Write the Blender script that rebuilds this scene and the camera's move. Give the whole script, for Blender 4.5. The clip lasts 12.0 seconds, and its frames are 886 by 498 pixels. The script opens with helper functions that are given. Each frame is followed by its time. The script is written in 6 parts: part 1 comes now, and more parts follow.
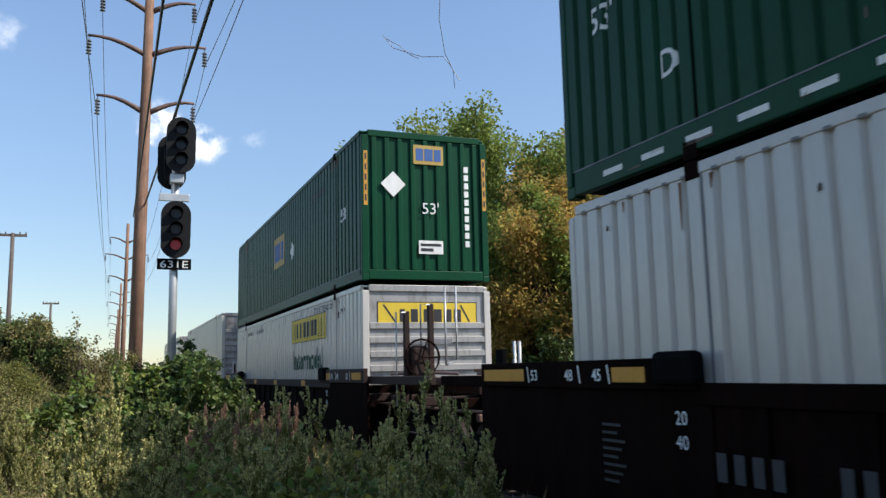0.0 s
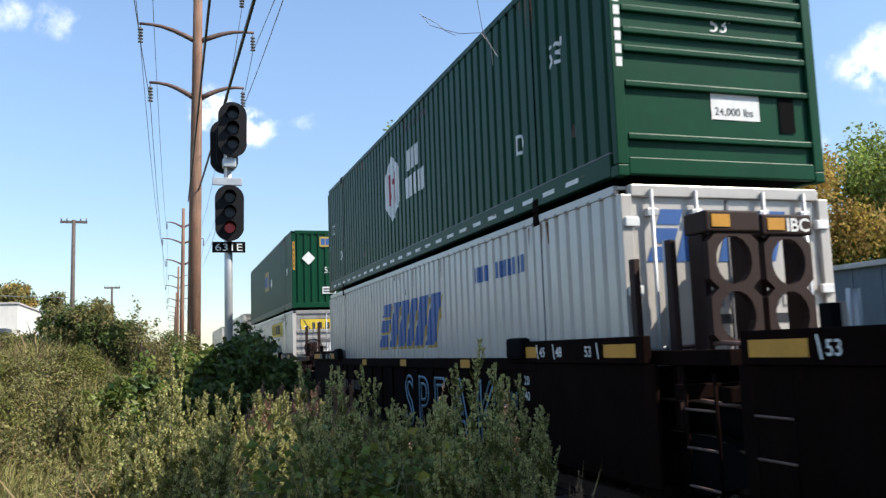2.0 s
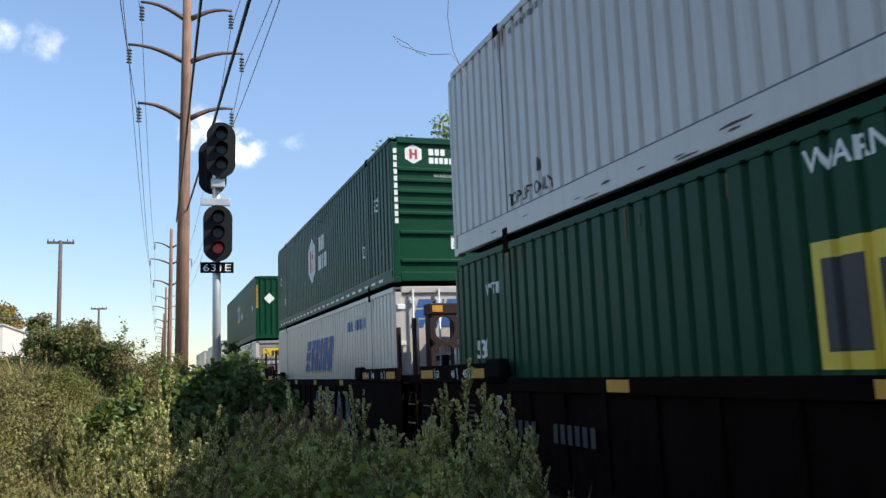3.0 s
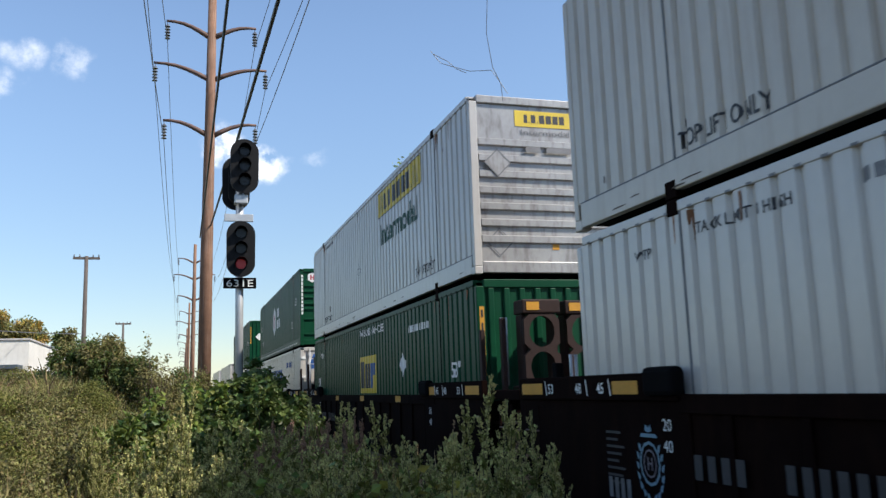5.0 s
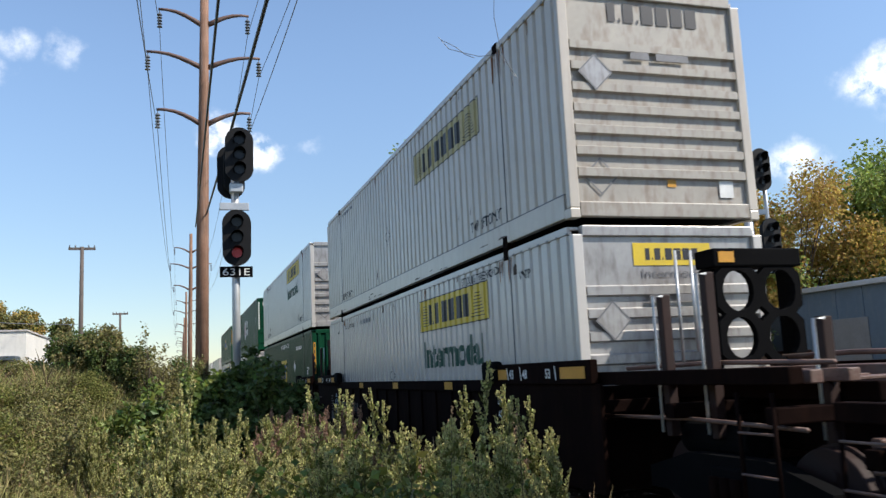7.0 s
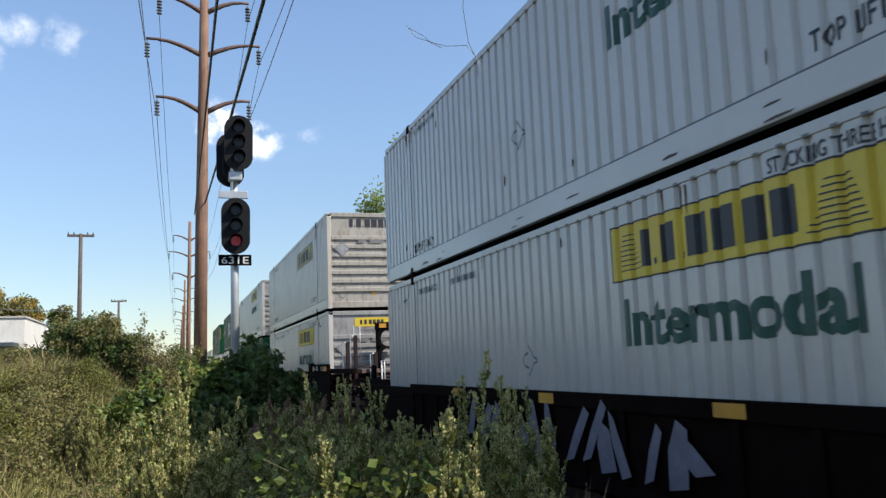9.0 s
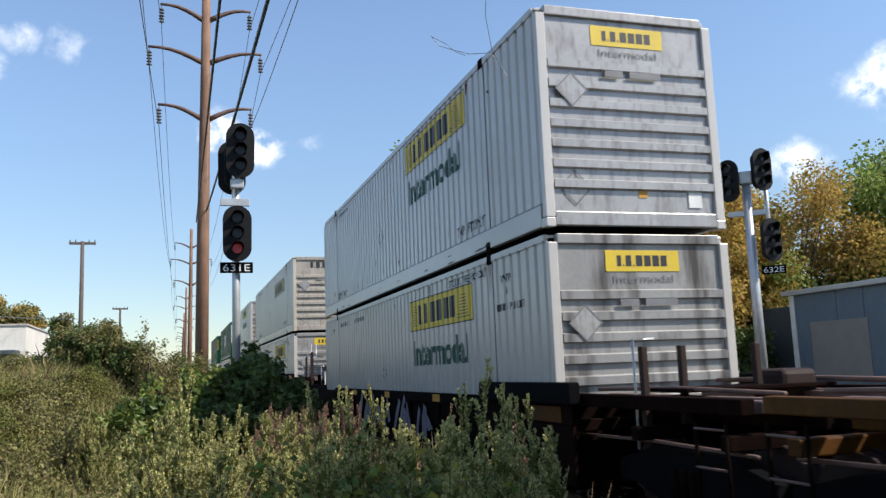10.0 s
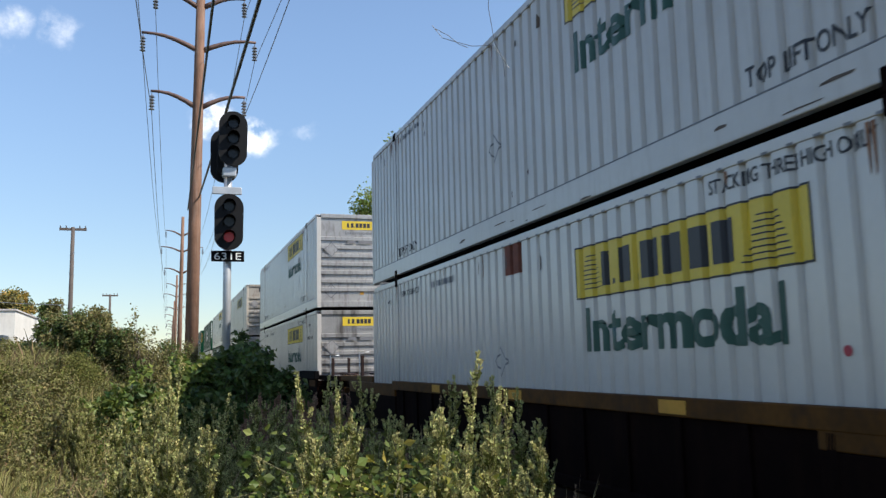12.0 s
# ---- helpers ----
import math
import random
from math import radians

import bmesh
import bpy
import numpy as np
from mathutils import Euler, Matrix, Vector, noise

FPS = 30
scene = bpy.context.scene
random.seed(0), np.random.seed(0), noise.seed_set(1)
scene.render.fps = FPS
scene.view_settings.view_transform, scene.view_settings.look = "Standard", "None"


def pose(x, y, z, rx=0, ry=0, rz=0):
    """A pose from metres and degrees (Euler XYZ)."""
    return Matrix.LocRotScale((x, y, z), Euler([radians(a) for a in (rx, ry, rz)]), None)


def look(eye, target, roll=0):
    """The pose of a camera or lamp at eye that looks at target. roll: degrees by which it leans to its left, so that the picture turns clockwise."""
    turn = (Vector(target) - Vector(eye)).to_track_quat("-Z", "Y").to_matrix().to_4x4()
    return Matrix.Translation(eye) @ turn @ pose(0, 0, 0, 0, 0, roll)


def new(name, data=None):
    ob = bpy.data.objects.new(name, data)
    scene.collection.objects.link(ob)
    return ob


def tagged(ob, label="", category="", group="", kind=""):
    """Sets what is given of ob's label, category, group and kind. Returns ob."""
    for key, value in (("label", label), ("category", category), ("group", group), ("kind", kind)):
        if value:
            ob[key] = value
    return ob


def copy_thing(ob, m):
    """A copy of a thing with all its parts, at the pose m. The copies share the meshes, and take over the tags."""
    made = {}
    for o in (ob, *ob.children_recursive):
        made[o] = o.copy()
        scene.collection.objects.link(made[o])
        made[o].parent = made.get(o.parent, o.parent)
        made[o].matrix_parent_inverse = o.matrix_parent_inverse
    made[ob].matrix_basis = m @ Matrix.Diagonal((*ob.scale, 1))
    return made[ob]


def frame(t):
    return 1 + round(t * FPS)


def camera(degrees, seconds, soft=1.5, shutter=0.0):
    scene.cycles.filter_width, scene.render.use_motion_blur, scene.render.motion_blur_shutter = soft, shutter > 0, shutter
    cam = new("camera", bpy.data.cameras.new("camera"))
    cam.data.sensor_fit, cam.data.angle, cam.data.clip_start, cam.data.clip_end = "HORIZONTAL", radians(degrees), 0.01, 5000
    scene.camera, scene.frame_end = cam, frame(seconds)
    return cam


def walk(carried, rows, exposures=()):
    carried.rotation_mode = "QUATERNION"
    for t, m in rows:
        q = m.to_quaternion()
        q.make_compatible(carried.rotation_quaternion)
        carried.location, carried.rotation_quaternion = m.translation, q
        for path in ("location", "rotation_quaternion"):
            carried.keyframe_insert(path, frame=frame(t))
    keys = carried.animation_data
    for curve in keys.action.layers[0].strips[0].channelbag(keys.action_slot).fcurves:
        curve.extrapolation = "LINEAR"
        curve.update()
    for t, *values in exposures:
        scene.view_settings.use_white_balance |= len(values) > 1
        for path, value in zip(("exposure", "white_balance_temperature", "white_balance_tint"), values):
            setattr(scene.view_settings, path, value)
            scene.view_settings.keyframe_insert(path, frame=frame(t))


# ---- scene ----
cam = camera(55.6, 12.0, soft=1.4, shutter=0.12)
PATH = [
    (0.0, pose(0, 0, 1.64, 98.20, 1.27, -21.57)),
    (0.5, pose(0, 0, 1.64, 98.57, 1.13, -21.54)),
    (1.0, pose(0, 0, 1.64, 98.18, 0.82, -20.83)),
    (1.5, pose(0, 0, 1.64, 97.80, 1.13, -19.56)),
    (2.0, pose(0, 0, 1.64, 96.81, 1.98, -18.01)),
    (2.5, pose(0, 0, 1.64, 97.78, 1.93, -18.53)),
    (3.0, pose(0, 0, 1.64, 98.14, 2.21, -18.74)),
    (4.8, pose(0, 0, 1.64, 99.43, 1.95, -17.29)),
    (5.0, pose(0, 0, 1.64, 99.27, 1.95, -17.29)),
    (5.5, pose(0, 0, 1.64, 99.31, 1.70, -17.49)),
    (6.0, pose(0, 0, 1.64, 99.10, 2.07, -17.11)),
    (6.5, pose(0, 0, 1.64, 98.36, 2.67, -17.30)),
    (7.0, pose(0, 0, 1.64, 98.33, 2.66, -17.44)),
    (7.2, pose(0, 0, 1.64, 98.54, 2.38, -17.64)),
    (9.0, pose(0, 0, 1.64, 97.64, 2.20, -17.58)),
    (9.5, pose(0, 0, 1.64, 97.97, 2.34, -17.86)),
    (10.0, pose(0, 0, 1.64, 98.15, 2.22, -17.48)),
    (10.5, pose(0, 0, 1.64, 97.98, 2.08, -17.46)),
    (11.0, pose(0, 0, 1.64, 97.51, 2.71, -18.23)),
    (11.5, pose(0, 0, 1.64, 97.55, 1.61, -18.10)),
    (12.0, pose(0, 0, 1.64, 97.59, 1.34, -18.16)),
]
walk(cam, PATH, [(0.0, 0.27), (0.8, 0.36), (1.5, 0.54), (2.1, 0.54), (3.0, 0.42), (5.0, 0.32), (12.0, 0.30)])

# ---- world, sun, sky ----
# z = 0 is the top of the rails, y runs along the track, the train rolls towards +y.
SUN = Vector((1.0, -0.7, 1.205)).normalized()
ELEV = math.asin(SUN.z)
world = bpy.data.worlds.new("world")
scene.world = world
world.use_nodes = True
wt = world.node_tree
wt.nodes.clear()


def sky_nodes():
    """Clear blue sky with a few small fair-weather clouds."""
    n, l = wt.nodes, wt.links
    sky = n.new("ShaderNodeTexSky")
    sky.sky_type = "NISHITA"
    sky.sun_disc = False
    sky.sun_elevation = ELEV
    sky.sun_rotation = math.atan2(SUN.x, SUN.y)
    sky.altitude = 100
    sky.air_density = 1.0
    sky.dust_density = 0.28
    sky.ozone_density = 2.0
    tc = n.new("ShaderNodeTexCoord")
    noise_tex = n.new("ShaderNodeTexNoise")
    noise_tex.inputs["Scale"].default_value = 34.0
    noise_tex.inputs["Detail"].default_value = 6.0
    noise_tex.inputs["Roughness"].default_value = 0.62
    l.new(tc.outputs["Generated"], noise_tex.inputs["Vector"])
    warp = n.new("ShaderNodeTexNoise")
    warp.inputs["Scale"].default_value = 26.0
    warp.inputs["Detail"].default_value = 5.0
    warp.inputs["Roughness"].default_value = 0.6
    l.new(tc.outputs["Generated"], warp.inputs["Vector"])
    shift = n.new("ShaderNodeVectorMath")
    shift.operation = "SUBTRACT"
    shift.inputs[1].default_value = (0.5, 0.5, 0.5)
    l.new(warp.outputs["Color"], shift.inputs[0])
    small = n.new("ShaderNodeVectorMath")
    small.operation = "MULTIPLY_ADD"
    small.inputs[1].default_value = (0.06, 0.06, 0.04)
    l.new(shift.outputs[0], small.inputs[0])
    l.new(tc.outputs["Generated"], small.inputs[2])
    total = None
    # azimuth, elevation, half width, half height, strength
    clouds = ((3.1, 16.2, 1.7, 1.3, 1.5), (5.4, 15.1, 1.7, 1.2, 1.5), (8.9, 15.5, 1.3, 0.5, 0.28), (-9.9, 20.9, 1.5, 0.9, 0.5),
              (-7.0, 20.8, 1.2, 1.2, 0.5), (-10.9, 19.2, 1.3, 0.9, 0.5), (46.6, 16.4, 2.6, 1.7, 1.5), (50.0, 15.2, 4.0, 2.0, 1.5),
              (41.3, 12.0, 2.2, 1.5, 1.3), (70.0, 24.0, 7.0, 4.0, 1.0), (-60.0, 30.0, 7.0, 4.0, 0.9), (150.0, 35.0, 8.0, 5.0, 1.0), (-130.0, 28.0, 8.0, 5.0, 1.0))
    for az, el, wide, high, strength in clouds:
        a, e = radians(az), radians(el)
        centre = (math.sin(a) * math.cos(e), math.cos(a) * math.cos(e), math.sin(e))
        off = n.new("ShaderNodeVectorMath")
        off.operation = "SUBTRACT"
        off.inputs[1].default_value = centre
        l.new(small.outputs[0], off.inputs[0])
        sq = n.new("ShaderNodeVectorMath")
        sq.operation = "MULTIPLY"
        sq.inputs[1].default_value = (1.0 / radians(wide), 1.0 / radians(wide), 1.0 / radians(high))
        l.new(off.outputs[0], sq.inputs[0])
        d = n.new("ShaderNodeVectorMath")
        d.operation = "LENGTH"
        l.new(sq.outputs[0], d.inputs[0])
        m = n.new("ShaderNodeMapRange")
        m.interpolation_type = "SMOOTHSTEP"
        m.inputs["From Min"].default_value = 1.15
        m.inputs["From Max"].default_value = 0.15
        m.inputs["To Max"].default_value = strength
        l.new(d.outputs["Value"], m.inputs["Value"])
        if total is None:
            total = m.outputs[0]
        else:
            s = n.new("ShaderNodeMath")
            s.operation = "MAXIMUM"
            l.new(total, s.inputs[0])
            l.new(m.outputs[0], s.inputs[1])
            total = s.outputs[0]
    add = n.new("ShaderNodeMath")
    add.operation = "MULTIPLY_ADD"
    l.new(noise_tex.outputs["Fac"], add.inputs[0])
    add.inputs[1].default_value = 4.2
    add.inputs[2].default_value = -1.55
    mul = n.new("ShaderNodeMath")
    mul.operation = "MULTIPLY"
    mul.use_clamp = True
    l.new(add.outputs[0], mul.inputs[0])
    l.new(total, mul.inputs[1])
    mix = n.new("ShaderNodeMix")
    mix.data_type = "RGBA"
    l.new(mul.outputs[0], mix.inputs["Factor"])
    grade = n.new("ShaderNodeHueSaturation")
    grade.inputs["Saturation"].default_value = 1.0
    l.new(sky.outputs["Color"], grade.inputs["Color"])
    sep = n.new("ShaderNodeSeparateXYZ")
    l.new(tc.outputs["Generated"], sep.inputs[0])
    rise = n.new("ShaderNodeMapRange")
    rise.interpolation_type = "SMOOTHSTEP"
    rise.inputs["From Max"].default_value = 0.42
    rise.inputs["To Min"].default_value = 0.70
    rise.inputs["To Max"].default_value = 1.10
    l.new(sep.outputs["Z"], rise.inputs["Value"])
    l.new(rise.outputs[0], grade.inputs["Value"])
    l.new(grade.outputs["Color"], mix.inputs["A"])
    mix.inputs["B"].default_value = (7.0, 7.2, 7.6, 1)
    bg = n.new("ShaderNodeBackground")
    bg.inputs["Strength"].default_value = 0.155
    l.new(mix.outputs["Result"], bg.inputs["Color"])
    out = n.new("ShaderNodeOutputWorld")
    l.new(bg.outputs[0], out.inputs["Surface"])


sky_nodes()
sun_data = bpy.data.lights.new("sun", "SUN")
sun_data.energy = 5.0
sun_data.angle = radians(0.53)
sun_data.color = (1.0, 0.94, 0.84)
sun = new("sun", sun_data)
sun.matrix_world = look(SUN * 60, (0, 0, 0))

# ---- materials ----


def material(name, colour, rough=0.6, metal=0.0, vary=0.12, scale=3.0, bump=0.0, bump_scale=60.0, stain=None, stain_amount=0.5,
             stain_scale=(1.5, 1.5, 0.35), island=0.0, translucent=0.0, emission=0.0, spec=0.5, obj_random=0.0):
    """A painted, worn or grown surface: two scales of tone, optional streaky stains and bump."""
    mat = bpy.data.materials.new(name)
    mat.use_nodes = True
    n, l = mat.node_tree.nodes, mat.node_tree.links
    b = n["Principled BSDF"]
    b.inputs["Roughness"].default_value = rough
    b.inputs["Metallic"].default_value = metal
    b.inputs["Specular IOR Level"].default_value = spec
    tc = n.new("ShaderNodeTexCoord")

    def tone(tex_scale, detail, low, high, vector=None):
        t = n.new("ShaderNodeTexNoise")
        t.inputs["Scale"].default_value = tex_scale
        t.inputs["Detail"].default_value = detail
        l.new(vector or tc.outputs["Object"], t.inputs["Vector"])
        r = n.new("ShaderNodeMapRange")
        r.inputs["From Min"].default_value = 0.3
        r.inputs["From Max"].default_value = 0.7
        r.inputs["To Min"].default_value = low
        r.inputs["To Max"].default_value = high
        l.new(t.outputs["Fac"], r.inputs["Value"])
        return r.outputs[0]

    def times(a, c):
        m = n.new("ShaderNodeMath")
        m.operation = "MULTIPLY"
        l.new(a, m.inputs[0])
        l.new(c, m.inputs[1])
        return m.outputs[0]

    value = times(tone(scale, 3, 1 - vary, 1 + vary), tone(scale * 9, 4, 1 - vary * 0.6, 1 + vary * 0.6))
    if island:
        g = n.new("ShaderNodeNewGeometry")
        r = n.new("ShaderNodeMapRange")
        r.inputs["To Min"].default_value = 1 - island
        r.inputs["To Max"].default_value = 1 + island
        l.new(g.outputs["Random Per Island"], r.inputs["Value"])
        value = times(value, r.outputs[0])
    if obj_random:
        g = n.new("ShaderNodeObjectInfo")
        r = n.new("ShaderNodeMapRange")
        r.inputs["To Min"].default_value = 1 - obj_random
        r.inputs["To Max"].default_value = 1 + obj_random
        l.new(g.outputs["Random"], r.inputs["Value"])
        value = times(value, r.outputs[0])
    hsv = n.new("ShaderNodeHueSaturation")
    hsv.inputs["Color"].default_value = (*colour, 1)
    l.new(value, hsv.inputs["Value"])
    colour_out = hsv.outputs["Color"]
    if island:
        r = n.new("ShaderNodeMapRange")
        r.inputs["To Min"].default_value = 0.5 - island * 0.09
        r.inputs["To Max"].default_value = 0.5 + island * 0.05
        g = n.new("ShaderNodeNewGeometry")
        w = n.new("ShaderNodeTexWhiteNoise")
        w.noise_dimensions = "1D"
        l.new(g.outputs["Random Per Island"], w.inputs["W"])
        l.new(w.outputs["Value"], r.inputs["Value"])
        l.new(r.outputs[0], hsv.inputs["Hue"])
    if stain:
        mp = n.new("ShaderNodeMapping")
        mp.inputs["Scale"].default_value = stain_scale
        l.new(tc.outputs["Object"], mp.inputs["Vector"])
        t = tone(4.0, 6, -0.9, 1.0, mp.outputs[0])
        m = n.new("ShaderNodeMath")
        m.operation = "MULTIPLY"
        m.use_clamp = True
        m.inputs[1].default_value = stain_amount
        l.new(t, m.inputs[0])
        mix = n.new("ShaderNodeMix")
        mix.data_type = "RGBA"
        l.new(m.outputs[0], mix.inputs["Factor"])
        l.new(colour_out, mix.inputs["A"])
        mix.inputs["B"].default_value = (*stain, 1)
        colour_out = mix.outputs["Result"]
    l.new(colour_out, b.inputs["Base Color"])
    if bump:
        t = n.new("ShaderNodeTexNoise")
        t.inputs["Scale"].default_value = bump_scale
        t.inputs["Detail"].default_value = 5
        l.new(tc.outputs["Object"], t.inputs["Vector"])
        bp = n.new("ShaderNodeBump")
        bp.inputs["Strength"].default_value = bump
        bp.inputs["Distance"].default_value = 0.02
        l.new(t.outputs["Fac"], bp.inputs["Height"])
        l.new(bp.outputs[0], b.inputs["Normal"])
    if translucent:
        out = n["Material Output"]
        tr = n.new("ShaderNodeBsdfTranslucent")
        l.new(colour_out, tr.inputs["Color"])
        ms = n.new("ShaderNodeMixShader")
        ms.inputs["Fac"].default_value = translucent
        l.new(b.outputs[0], ms.inputs[1])
        l.new(tr.outputs[0], ms.inputs[2])
        l.new(ms.outputs[0], out.inputs["Surface"])
    if emission:
        b.inputs["Emission Color"].default_value = (*colour, 1)
        b.inputs["Emission Strength"].default_value = emission
    return mat


